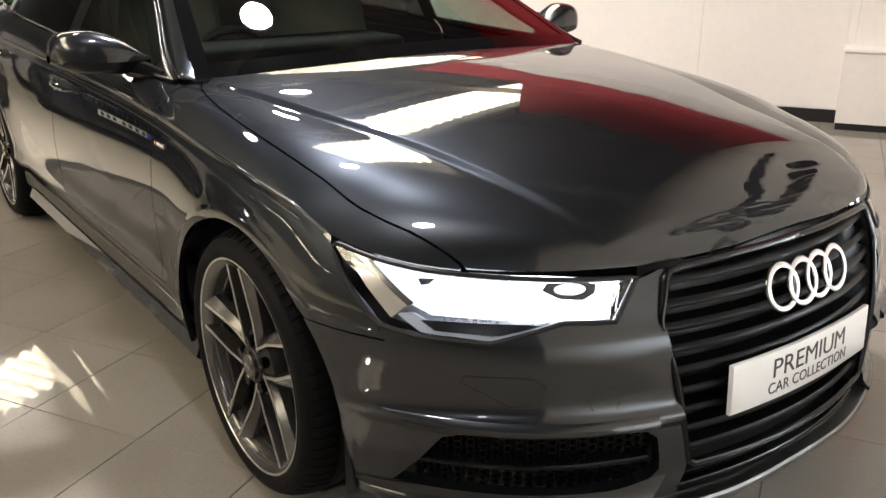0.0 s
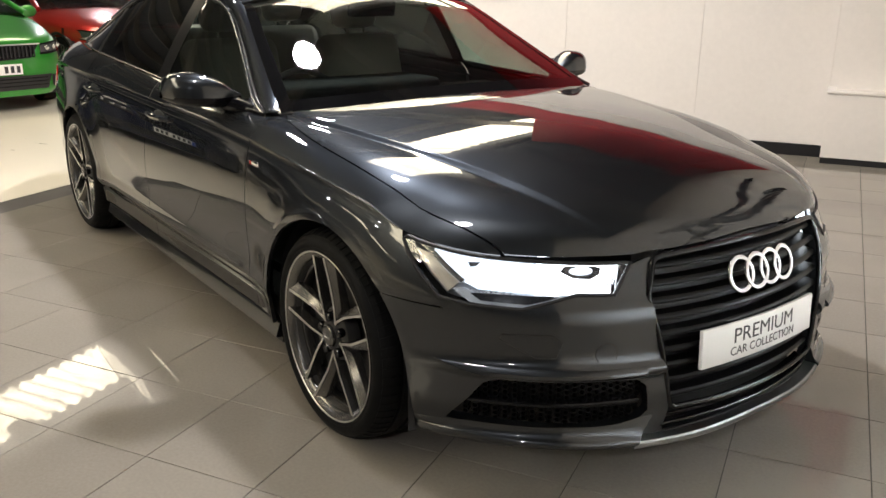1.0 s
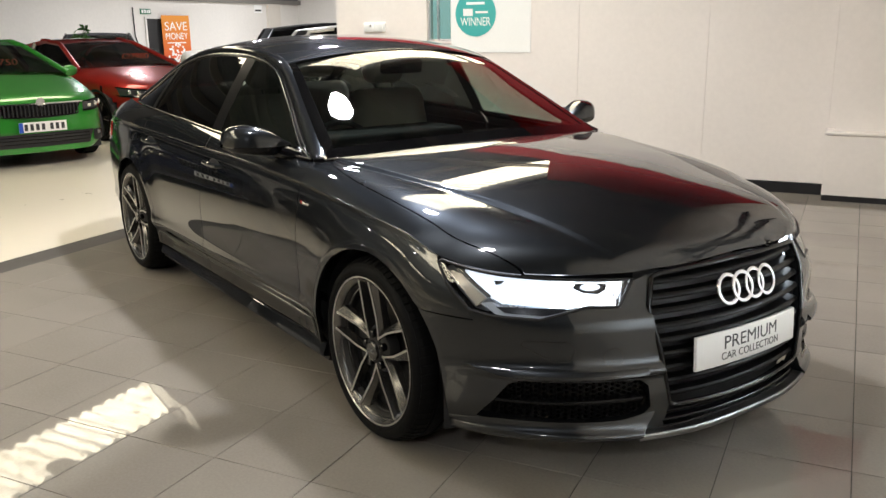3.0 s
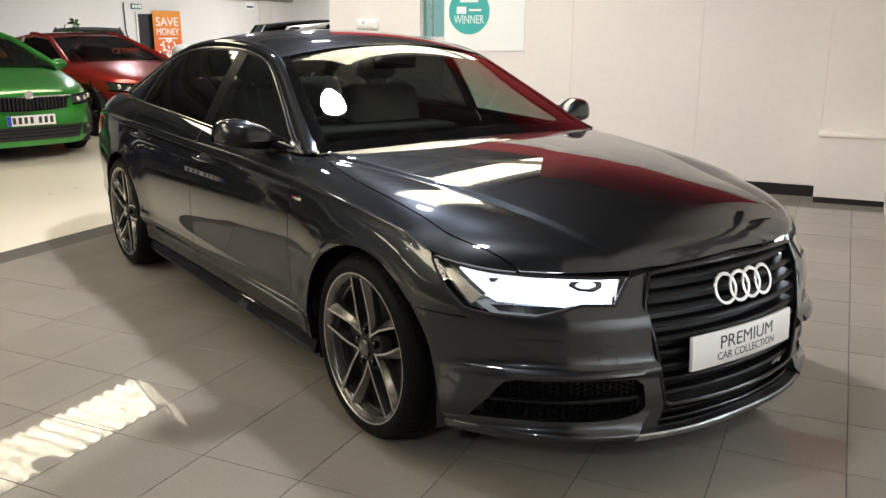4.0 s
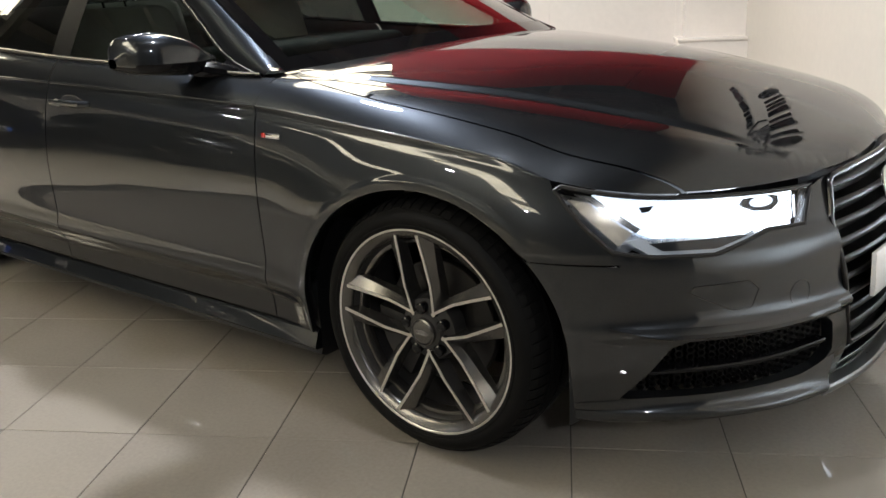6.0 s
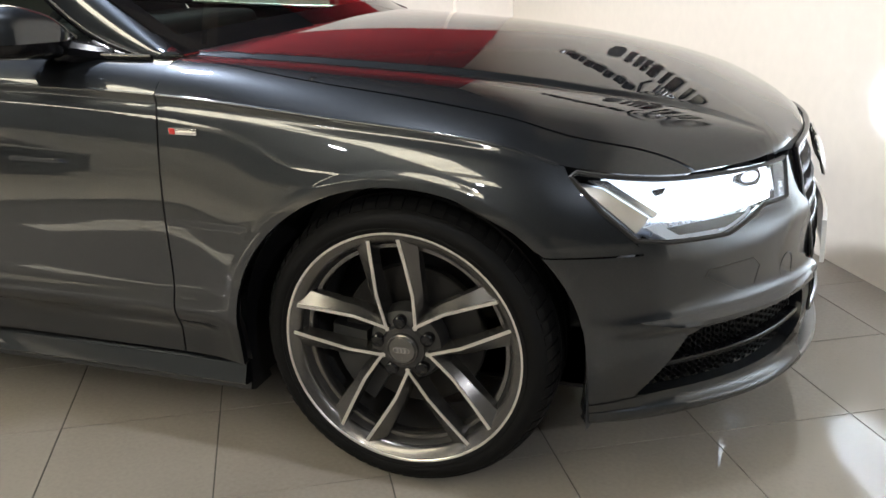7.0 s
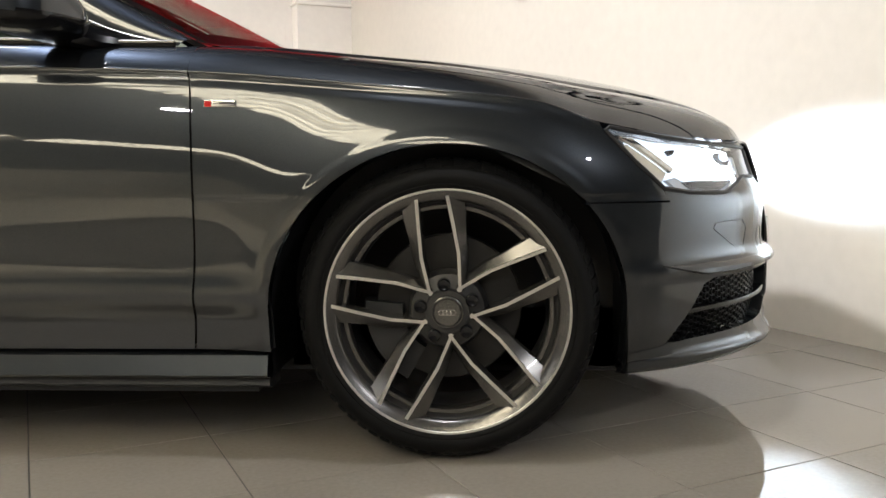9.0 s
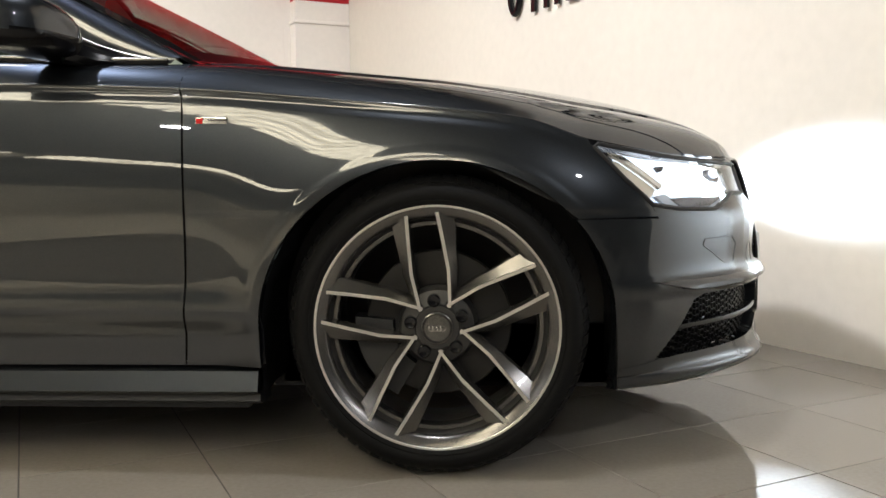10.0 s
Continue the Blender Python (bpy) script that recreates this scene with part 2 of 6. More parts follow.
def tile_material():
    mat, ns, ln, b = nodes("porcelain_tile")
    info, tc = ns.new("ShaderNodeObjectInfo"), ns.new("ShaderNodeTexCoord")
    geo = ns.new("ShaderNodeNewGeometry")
    n1, n2 = ns.new("ShaderNodeTexNoise"), ns.new("ShaderNodeTexNoise")
    n1.inputs["Scale"].default_value, n2.inputs["Scale"].default_value = 1.3, 90
    n1.inputs["Detail"].default_value = 5
    for n in (n1, n2):
        ln.new(geo.outputs["Position"], n.inputs["Vector"])
    add = ns.new("ShaderNodeMath")
    add.operation = "MULTIPLY_ADD"
    ln.new(n2.outputs["Fac"], add.inputs[0])
    add.inputs[1].default_value = 0.5
    ln.new(n1.outputs["Fac"], add.inputs[2])
    rnd = ns.new("ShaderNodeMath")
    rnd.operation = "MULTIPLY_ADD"
    ln.new(info.outputs["Random"], rnd.inputs[0])
    rnd.inputs[1].default_value = 0.25
    ln.new(add.outputs[0], rnd.inputs[2])
    ramp = ns.new("ShaderNodeValToRGB")
    ramp.color_ramp.elements[0].position, ramp.color_ramp.elements[0].color = 0.55, (0.205, 0.186, 0.160, 1)
    ramp.color_ramp.elements[1].position, ramp.color_ramp.elements[1].color = 1.25, (0.258, 0.236, 0.205, 1)
    ln.new(rnd.outputs[0], ramp.inputs[0])
    ln.new(ramp.outputs[0], b.inputs["Base Color"])
    b.inputs["Specular IOR Level"].default_value = 0.30
    r = ns.new("ShaderNodeMapRange")
    r.inputs["From Min"].default_value, r.inputs["From Max"].default_value = 0.4, 1.1
    r.inputs["To Min"].default_value, r.inputs["To Max"].default_value = 0.014, 0.026
    ln.new(add.outputs[0], r.inputs["Value"])
    ln.new(r.outputs[0], b.inputs["Roughness"])
    return mat


FRIT = simple("black_glass_border", (0.003, 0.003, 0.0035), 0.04, spec=0.45)
TILE = tile_material()
SATIN_FRAME = simple("satin_frame", (0.70, 0.71, 0.72), 0.3, 0.6, grain=0.03)

# ---- the room ----
WALL_R, BOX_R, BOX_S, WALL_C, FAR_S = 4.90, 4.62, 0.84, 1.39, -18.0
EDGE_S = -3.99          # where the tiles end
PITCH, S0, R0_ = .4075, -.075, -.760


def wall(name, label, s0, s1, r0, r1, z0, z1, mat, category="wall", bevel=0.0):
    ob = part(name, boxed(s0, s1, r0, r1, z0, z1, bevel), mat, None, label, smooth=False, m=ROOM)
    return tagged(ob, label, category, kind="structure")


wall("floor", "pale cream painted concrete showroom floor", -24, EDGE_S - .002, -16, 24, -.2, -.001, PALE_FLOOR, "floor")
wall("floor_north", "pale cream painted concrete showroom floor", EDGE_S - .002, 9, WALL_R + .15, 24, -.2, -.001, PALE_FLOOR, "floor")
tiles = wall("tiled_floor", "taupe polished porcelain tiles with thin dark joints", EDGE_S, 9, -16, WALL_R + .15, -.2, -.0025, GROUT, "floor")
wall("wall_east", "cream painted showroom wall with black lettering", WALL_C, WALL_C + .15, -2.6, WALL_R + .15, 0, 4.35, CREAM_WALL)
north = wall("wall_north", "white panelled wall behind the grey car", -4.17, -3.07, WALL_R, WALL_R + .15, 0, 2.25, WHITE_WALL)
for s0, s1, z0, z1 in ((-3.07, -2.79, 0, 1.35), (-3.07, -2.79, 2.05, 2.25), (-2.79, WALL_C, 0, 2.25)):
    part("wall_section", boxed(s0, s1, WALL_R, WALL_R + .15, z0, z1), WHITE_WALL, north, smooth=False)
for s0, s1 in ((-2.64, -1.432), (-1.428, -.222), (-.218, BOX_S)):
    part("wall_panel", boxed(s0, s1, WALL_R - .005, WALL_R + .002, .10, 2.25, .0015, 1), WHITE_WALL, north, smooth=False)
wall("wall_band", "red painted band above the white wall", -4.17, -1.62, WALL_R - .012, WALL_R + .15, 2.25, 2.70, RED_PAINT)
wall("wall_upper_red", "tall red painted wall above the white panels", -1.62, WALL_C, WALL_R - .012, WALL_R + .15, 2.25, 4.35, RED_PAINT)
wall("baseboard", "black skirting board along the white wall", -4.17, BOX_S, WALL_R - .018, WALL_R - .006, 0, .098, BLACK_TRIM, "skirting", .002)
boxing = wall("boxing", "white boxed-in pipe casing with a rounded ledge", BOX_S, WALL_C, BOX_R, WALL_R, .05, .565, WHITE_WALL, "casing")
part("ledge", boxed(BOX_S - .012, WALL_C, BOX_R - .015, WALL_R, .565, .592, .008), WHITE_WALL, boxing)
part("plinth", boxed(BOX_S + .004, WALL_C, BOX_R + .006, WALL_R, 0, .05), BLACK_TRIM, boxing, "black plinth", smooth=False)
pil = wall("pilaster", "white boxed column above the casing", BOX_S + .06, WALL_C, WALL_R - .16, WALL_R - .006, .592, 2.015, WHITE_WALL, "column")
part("ledge", boxed(BOX_S + .045, WALL_C, WALL_R - .18, WALL_R - .006, 2.015, 2.042, .008), WHITE_WALL, pil)
part("red_face", boxed(BOX_S + .06, WALL_C, WALL_R - .16, WALL_R - .014, 2.21, 4.35), RED_PAINT, pil, "red painted upper face", smooth=False)
part("upper_face", boxed(BOX_S + .062, WALL_C, WALL_R - .155, WALL_R - .014, 2.042, 2.21), WHITE_WALL, pil, smooth=False)
wall("wall_west", "off-white far showroom wall", FAR_S - .2, FAR_S, -16, 24, 0, 2.42, FAR_WALL)
wall("wall_north_far", "off-white far end wall", FAR_S, 9, 24, 24.2, 0, 6, FAR_WALL)
# the last two walls are unseen and added, dark to dim the door's reflections
wall("wall_south", "unseen dark grey wall added to close the showroom and darken reflections", -24, 9, -16.2, -16, 0, 6, DARK_WALL)
wall("wall_east_far", "unseen dark grey wall added to close the showroom and darken reflections", 9, 9.2, -16, 24, 0, 6, DARK_WALL)

# window beside the poster, with the office behind it
OFFICE = simple("office_blue_light", (0.45, 0.66, 0.72), 0.8, emit=0.8)
win = thing("window_1", "narrow internal window in the white wall with a metal frame", "window", ROOM, kind="structure")
part("window_glass", boxed(-3.05, -2.81, WALL_R + .06, WALL_R + .066, 1.37, 2.03), CLEAR_GLASS, win, smooth=False)
for a in ((-3.07, -3.05, 1.35, 2.05), (-2.81, -2.79, 1.35, 2.05), (-3.05, -2.81, 1.35, 1.37), (-3.05, -2.81, 2.03, 2.05), (-2.965, -2.955, 1.37, 2.03)):
    part("window_frame", boxed(a[0], a[1], WALL_R + .03, WALL_R + .09, a[2], a[3], .003), SATIN_FRAME, win)
part("window_sill", boxed(-3.09, -2.78, WALL_R - .03, WALL_R + .03, 1.325, 1.350, .004), WHITE_WALL, win)
wall("backdrop", "pale blue lit office behind the window", -3.6, -2.3, WALL_R + .6, WALL_R + .62, .9, 2.4, OFFICE, "backdrop")

# poster with the teal disc
TEAL = simple("teal_print", (0.06, 0.42, 0.40), 0.5, grain=0.03)
PAPER = simple("poster_white", (0.86, 0.88, 0.87), 0.4, grain=0.02)
poster = thing("award_poster", "white award poster with a teal disc, fixed to the wall", "poster", ROOM)
PF = WALL_R - .005
part("board", boxed(-2.785, -1.92, PF - .008, PF, 1.235, 2.10, .001, 1), PAPER, poster, smooth=False)
v, f = spun([(.0, 0), (.222, 0), (.222, .003)], 64)
disc = piece("disc", mesh_of("disc", v, f), TEAL, poster, "teal disc", m=Matrix.Translation((-2.51, PF - .0115, 1.615)))
WALLTEXT = pose(0, 0, 0, 90, 0, 0)
lettering("WINNER", .118, PAPER, poster, Matrix.Translation((-2.51, PF - .0125, 1.535)) @ WALLTEXT, width=.33)
for s0, s1, z0, z1 in ((-2.61, -2.41, 1.705, 1.73), (-2.645, -2.54, 1.595, 1.665), (-2.51, -2.375, 1.62, 1.64)):
    part("print_bar", boxed(s0, s1, PF - .0125, PF - .0112, z0, z1), PAPER, poster, smooth=False)

# double socket
sock = thing("wall_socket", "white plastic double wall socket on the white wall", "socket", ROOM)
part("back_box", boxed(-3.81, -3.56, WALL_R - .035, WALL_R, 1.450, 1.545, .006), PAPER, sock)
for s0 in (-3.795, -3.68):
    part("face_plate", boxed(s0, s0 + .105, WALL_R - .041, WALL_R - .034, 1.458, 1.538, .004), PAPER, sock)
    part("switch", boxed(s0 + .065, s0 + .080, WALL_R - .045, WALL_R - .04, 1.50, 1.525, .002), BLACK_MATT if s0 < -3.7 else PAPER, sock)

# black raised lettering on the end wall
sign = thing("wall_lettering", "black raised letters standing off the white end wall", "sign", ROOM)


def letter_bar(r, z, w, h):
    part("letter_stroke", boxed(WALL_C - .030, WALL_C - .012, r - w / 2, r + w / 2, z, z + h, .002, 1), BLACK_GLOSS, sign, smooth=False)
    part("stand_off", boxed(WALL_C - .012, WALL_C, r - .006, r + .006, z + h * .4, z + h * .4 + .012), BLACK_MATT, sign, smooth=False)


def stand_off_line(name, pts, radius, closed):
    """A flat black rod bent along points of (r, z), standing off the wall."""
    v, f = tube([(WALL_C - .022, r, z) for r, z in pts], radius, 8, closed)
    piece(name, mesh_of(name, v, f), BLACK_GLOSS, sign)
    r, z = pts[len(pts) // 2]
    part("stand_off", boxed(WALL_C - .022, WALL_C, r - .005, r + .005, z - .005, z + .005), BLACK_MATT, sign, smooth=False)


def oval(r, z, a, b, n=40):
    return [(r + a * math.cos(t), z + b * math.sin(t)) for t in np.linspace(0, 2 * math.pi, n, endpoint=False)]


stand_off_line("letter", oval(1.875, 1.775, .056, .148), .019, True)
for r, w in ((1.675, .04), (1.545, .04), (1.44, .04), (1.30, .10), (1.12, .04), (.98, .10), (.80, .04), (.66, .10)):
    letter_bar(r, 1.605, w, .30)
for k in range(9):
    letter_bar(2.62 - k * .15, 2.24 - .02 * (k % 2), .07 + .03 * (k % 3), .13)
# line drawing of an old motor car in bent black metal
stand_off_line("drawn_wheel", oval(.34, 1.98, .20, .20), .016, True)
stand_off_line("drawn_wheel", oval(.34, 1.98, .12, .12), .010, True)
stand_off_line("drawn_lamp", oval(.82, 2.20, .085, .085), .014, True)
stand_off_line("drawn_lamp", oval(1.05, 2.20, .085, .085), .014, True)
stand_off_line("drawn_wing", [(.10, 2.12), (.18, 2.26), (.34, 2.32), (.52, 2.26), (.64, 2.10), (.74, 1.98), (.90, 1.95)], .014, False)
stand_off_line("drawn_bonnet", [(.52, 2.28), (.60, 2.42), (.80, 2.46), (1.05, 2.44), (1.24, 2.30), (1.30, 2.10), (1.22, 1.96)], .014, False)
for k in range(6):
    stand_off_line("drawn_bar", [(.86 + k * .045, 1.92), (.86 + k * .045, 2.08)], .009, False)

# roof: dark profiled sheets on purlins, translucent strips, disc lamps
ceil = wall("ceiling", "dark profiled roof sheeting with translucent strips", -24, 9.2, -16.2, 24.2, 4.62, 4.72, ROOF_DARK, "ceiling")
for s in np.arange(-17.8, 9.0, 2.0):
    part("purlin", boxed(s - .05, s + .05, -16, 24, 4.40, 4.60), STEEL_DARK, ceil, smooth=False)
for r in (-13, -8, -3, 2, 7, 12, 17, 22):
    part("rafter", boxed(-18, 9, r - .09, r + .09, 4.05, 4.39), STEEL_DARK, ceil, smooth=False)
wall("eaves_beam", "dark steel beam along the top of the far wall", FAR_S - .02, FAR_S + .12, -16, 24, 2.42, 2.56, STEEL_DARK, "beam")
wall("wall_upper", "dark sheeting above the far wall", FAR_S - .2, FAR_S - .02, -16, 24, 2.56, 4.7, ROOF_DARK)


def skylight(s, width, r0, r1):
    """A corrugated translucent strip just under the roof sheets."""
    n = int((r1 - r0) / .24)
    V = []
    for i in range(n * 4 + 1):
        r = r0 + (r1 - r0) / n * (i // 4 + (0, .30, .48, .82)[i % 4])
        z = 4.385 + .026 * (1, 1, -1, -1)[i % 4]
        V += [(s - width / 2, r, z), (s + width / 2, r, z)]
    ob = piece("skylight", mesh_of("skylight", V, [(2 * i, 2 * i + 2, 2 * i + 3, 2 * i + 1) for i in range(n * 4)]), SKYLIGHT, None, m=ROOM)
    return tagged(ob, "warm translucent corrugated rooflight strip", "rooflight", kind="structure")


for s, w, r0, r1 in SKYLIGHTS:
    skylight(s, w, r0, r1)


def disc_lamp(s, r, z, power):
    t = thing("pendant_and_fill_lamp", "round white high-bay lamp hanging from the roof, several of them added fill", "lamp", ROOM @ Matrix.Translation((s, r, z)), "hanging lamps")
    v, f = spun([(.03, .16), (.06, .15), (.12, .06), (.165, .02), (.17, -.01), (.162, -.012)], 32, "z")
    piece("shade", mesh_of("shade", v, f), PAPER, t)
    v, f = tube([(0, 0, .15), (0, 0, 4.64 - z)], .006, 6)
    piece("cord", mesh_of("cord", v, f), BLACK_MATT, t)
    if not power:
        return
    l = bpy.data.lights.new("lamp_disc", "AREA")
    l.shape, l.size, l.energy, l.color = "DISK", .30, power, (1.0, .985, .985)
    o = new("lamp_disc", l)
    o.parent = t
    o.matrix_basis = Matrix.Translation((0, 0, -.015))


for s, r, p in LAMPS:
    disc_lamp(s, r, 3.75, p)

# floor tiles: those round the car singly, the rest joined
def tile_mesh():
    h, c = PITCH / 2 - .0015, .0007
    V = [(x * a, y * a, z) for a, z in ((h, -.010), (h, -c), (h - c, 0)) for x, y in ((-1, -1), (1, -1), (1, 1), (-1, 1))]
    F = [(4 * k + i, 4 * k + (i + 1) % 4, 4 * k + 4 + (i + 1) % 4, 4 * k + 4 + i) for k in (0, 1) for i in range(4)] + [(8, 9, 10, 11)]
    return V, F


TV, TF = tile_mesh()
tile_me = mesh_of("tile", TV, TF, False)
tile_me.materials.append(TILE)
RV, RF = [], []
rng = random.Random(4)
for i in range(-10, 20):
    for j in range(-34, 15):
        s, r = S0 + (i + .5) * PITCH, R0_ + (j + .5) * PITCH
        if s - PITCH / 2 < EDGE_S - .05 or r > WALL_R or s > 6:
            continue
        if s > WALL_C and r > -2.6:
            continue
        dz = rng.uniform(-.0004, .0004)
        if -9 <= i <= 3 and -8 <= j <= 13:
            o = piece("tile", tile_me, None, tiles, m=ROOM @ Matrix.Translation((s, r, dz)) @ Matrix.Rotation(rng.uniform(-.0006, .0006), 4, "X"))
            o.matrix_parent_inverse = tiles.matrix_basis.inverted()
        else:
            k = len(RV)
            RV += [(x + s, y + r, z + dz) for x, y, z in TV]
            RF += [tuple(a + k for a in f) for f in TF]
tagged(piece("tile_field", mesh_of("tile_field", RV, RF, False), TILE, tiles), kind="stuff")

# ---- the grey saloon car ----
from mathutils import geometry


def spline(ts, vs):
    """Natural cubic spline through keys."""
    ts, vs = np.array(ts, float), np.array(vs, float)
    n, h = len(ts), np.diff(ts)
    A, b = np.eye(n), np.zeros(n)
    for i in range(1, n - 1):
        A[i, i - 1:i + 2] = h[i - 1], 2 * (h[i - 1] + h[i]), h[i]
        b[i] = 6 * ((vs[i + 1] - vs[i]) / h[i] - (vs[i] - vs[i - 1]) / h[i - 1])
    m = np.linalg.solve(A, b)

    def f(t):
        t = np.clip(t, ts[0], ts[-1])
        i = np.clip(np.searchsorted(ts, t) - 1, 0, n - 2)
        a, c = (ts[i + 1] - t) / h[i], (t - ts[i]) / h[i]
        return a * vs[i] + c * vs[i + 1] + ((a ** 3 - a) * m[i] + (c ** 3 - c) * m[i + 1]) * h[i] ** 2 / 6
    return f


def smooth(x, a, b):
    t = np.clip((x - a) / (b - a), 0, 1)
    return t * t * (3 - 2 * t)


# plan of the body at bumper height, from the nose's middle round to the tail's middle
PLAN_X = [.915, .902, .860, .801, .720, .625, .505, .36, .18, 0, -.6, -1.4, -2.2, -2.9, -3.3, -3.6, -3.82, -3.95, -4.0, -4.01]
PLAN_Y = [0, .24, .40, .54, .66, .755, .838, .89, .916, .926, .930, .932, .930, .925, .905, .865, .79, .62, .35, 0]
_ch = np.r_[0, np.cumsum(np.hypot(np.diff(PLAN_X), np.diff(PLAN_Y)))]
PX, PY = spline(_ch, PLAN_X), spline(_ch, PLAN_Y)
U_END = _ch[-1]
_ua = np.linspace(0, U_END, 4001)
_ux, _uy = PX(_ua), PY(_ua)


def at_x(x):
    """Way along the plan at which it has this x."""
    return np.interp(-np.asarray(x, float), -_ux, _ua)


def at_y(y):
    """Way along the plan, on the nose, at which it has this half width."""
    k = _ua < at_x(0.05)
    return np.interp(y, _uy[k], _ua[k])


SHOULDER = pchip([0, at_y(.37), at_y(.45), at_x(.6), at_x(.36), at_x(.2), at_x(-.2), at_x(-.58), at_x(-1), at_x(-1.6), at_x(-2.5), at_x(-3.3), at_x(-3.7), U_END],
                 [.735, .722, .712, .725, .757, .806, .850, .882, .897, .906, .920, .93, .92, .90])
SIDE_LOW = pchip([.10, .25, .325, .366, .386, .44, .56, .62], [-.09, -.041, -.030, -.009, -.0035, -.009, -.002, 0])
SIDE_PLAIN = pchip([.10, .25, .40, .62], [-.07, -.022, -.006, 0])
NOSE = pchip([.10, .24, .30, .34, .395, .422, .432, .452, .475, .56, .585, .63, .70, .74], [-.06, -.02, -.006, -.004, -.006, .012, .010, -.011, -.015, -.014, -.018, -.040, -.070, -.086])
ARCH_A, ARCH_B, HUB_Z, BASE = .398, .372, .343, 2.912


def offset(a, z):
    zs, x = SHOULDER(a), PX(a)
    q = np.clip((z - .60) / np.maximum(zs - .60, .05), 0, 1.3)
    door = smooth(-x, .36, .50)
    low = SIDE_LOW(z) * door + SIDE_PLAIN(z) * (1 - door)
    # a fine hollow runs below the crest of the shoulder
    hollow = .0038 * np.exp(-((z - zs + .019) / .011) ** 2) * smooth(-x, -.36, -.10)
    side = np.where(z < .60, low, -.040 * q ** 2.2) - hollow
    nose = NOSE(z)
    w = smooth(a, at_x(.78), at_x(.30))
    o = nose * (1 - w) + side * w
    for xc in (0.0, -BASE):
        r = np.hypot((x - xc) / ARCH_A, (z - HUB_Z) / ARCH_B)
        flare = .013 * np.exp(-(np.maximum(r - 1.0, 0) / .30) ** 2) + .0016 * smooth(-r, -1.10, -1.045)
        o = o + flare * (z > .2)
    return o


def S(u, z):
    """Side and nose surface: u along the plan (over zero on the right), z up."""
    u, z = np.asarray(u, float), np.asarray(z, float)
    a = np.abs(u)
    x, y = PX(a), PY(a)
    e = 1e-3
    dx, dy = PX(np.minimum(a + e, U_END)) - PX(np.maximum(a - e, 0)), PY(np.minimum(a + e, U_END)) - PY(np.maximum(a - e, 0))
    # towards the two middles the body runs straight across
    l = np.hypot(dx, dy) + 1e-12
    o = offset(a, z)
    return np.stack([x + dy / l * o, -np.where(u < 0, -1.0, 1.0) * (y - dx / l * o), z], -1)


_sh = S(_ua, SHOULDER(_ua))
_front = _ua < at_x(-3.9)
YS = lambda x: np.interp(-np.asarray(x, float), -_sh[_front, 0], -_sh[_front, 1])
ZS = lambda x: np.interp(-np.asarray(x, float), -_sh[_front, 0], _sh[_front, 2])
TIP = float(_sh[0, 0])
ZC = pchip([-.7, -.45, 0, .25, .45, .6, .72, .80, TIP], [.994, .991, .968, .942, .902, .856, .803, .763, .737])
ZR = pchip([-.7, -.46, -.16, 0, .1, .36, .46, .62, .72, .80], [.962, .952, .929, .915, .903, .862, .846, .810, .772, .734])
YR = pchip([-.7, -.46, -.33, 0, .31, .5, .65, .8], [.745, .728, .698, .630, .543, .508, .480, .40])
EDGE = pchip([-.7, -.2, .25, .45, .62, .74, .8], [.008, .0095, .0095, .0085, .006, .002, 0])     # drop at the bonnet's crease


def T(x, y):
    """Upper surface of the nose: bonnet and tops of the wings."""
    x, y = np.asarray(x, float), np.asarray(y, float)
    ay = np.abs(y)
    ys, zs, zc = YS(x), ZS(x), ZC(x)
    yr = np.minimum(YR(x), .85 * ys)
    h = EDGE(x)
    zr = np.clip(ZR(x), zs + .002, np.maximum(zc - .004, zs + .003))
    q = ay / np.maximum(yr, 1e-3)
    inner = zc - h * .8 - (zc - zr) * np.clip(q, 0, 1) ** (1.8 + .5 * smooth(x, .3, .65))
    p = np.clip((ay - yr) / np.maximum(ys - yr, 1e-3), 0, 1.05)
    outer = zr - h * .8 * (1 - p) - (zr - zs) * (.20 * p + .80 * p ** 3.0)
    return np.stack([x, y, np.where(ay < yr, inner, outer) + h * smooth(-ay, -yr - .015, -yr + .017)], -1)


def inside(px, py, loop):
    """Which of the points lie within a closed outline."""
    loop = np.asarray(loop)
    x0, y0 = loop[:, 0], loop[:, 1]
    x1, y1 = np.roll(x0, -1), np.roll(y0, -1)
    out = np.zeros(len(px), bool)
    for a, b, c, d in zip(x0, y0, x1, y1):
        if b != d:
            out ^= ((b > py) != (d > py)) & (px < (c - a) * (py - b) / (d - b) + a)
    return out


def dense(loop, step):
    """An outline with points no further apart than step."""
    out = []
    for (a, b), (c, d) in zip(loop, loop[1:] + loop[:1]):
        n = max(1, int(math.ceil(math.hypot(c - a, d - b) / step)))
        out += [(a + (c - a) * k / n, b + (d - b) * k / n) for k in range(n)]
    return out


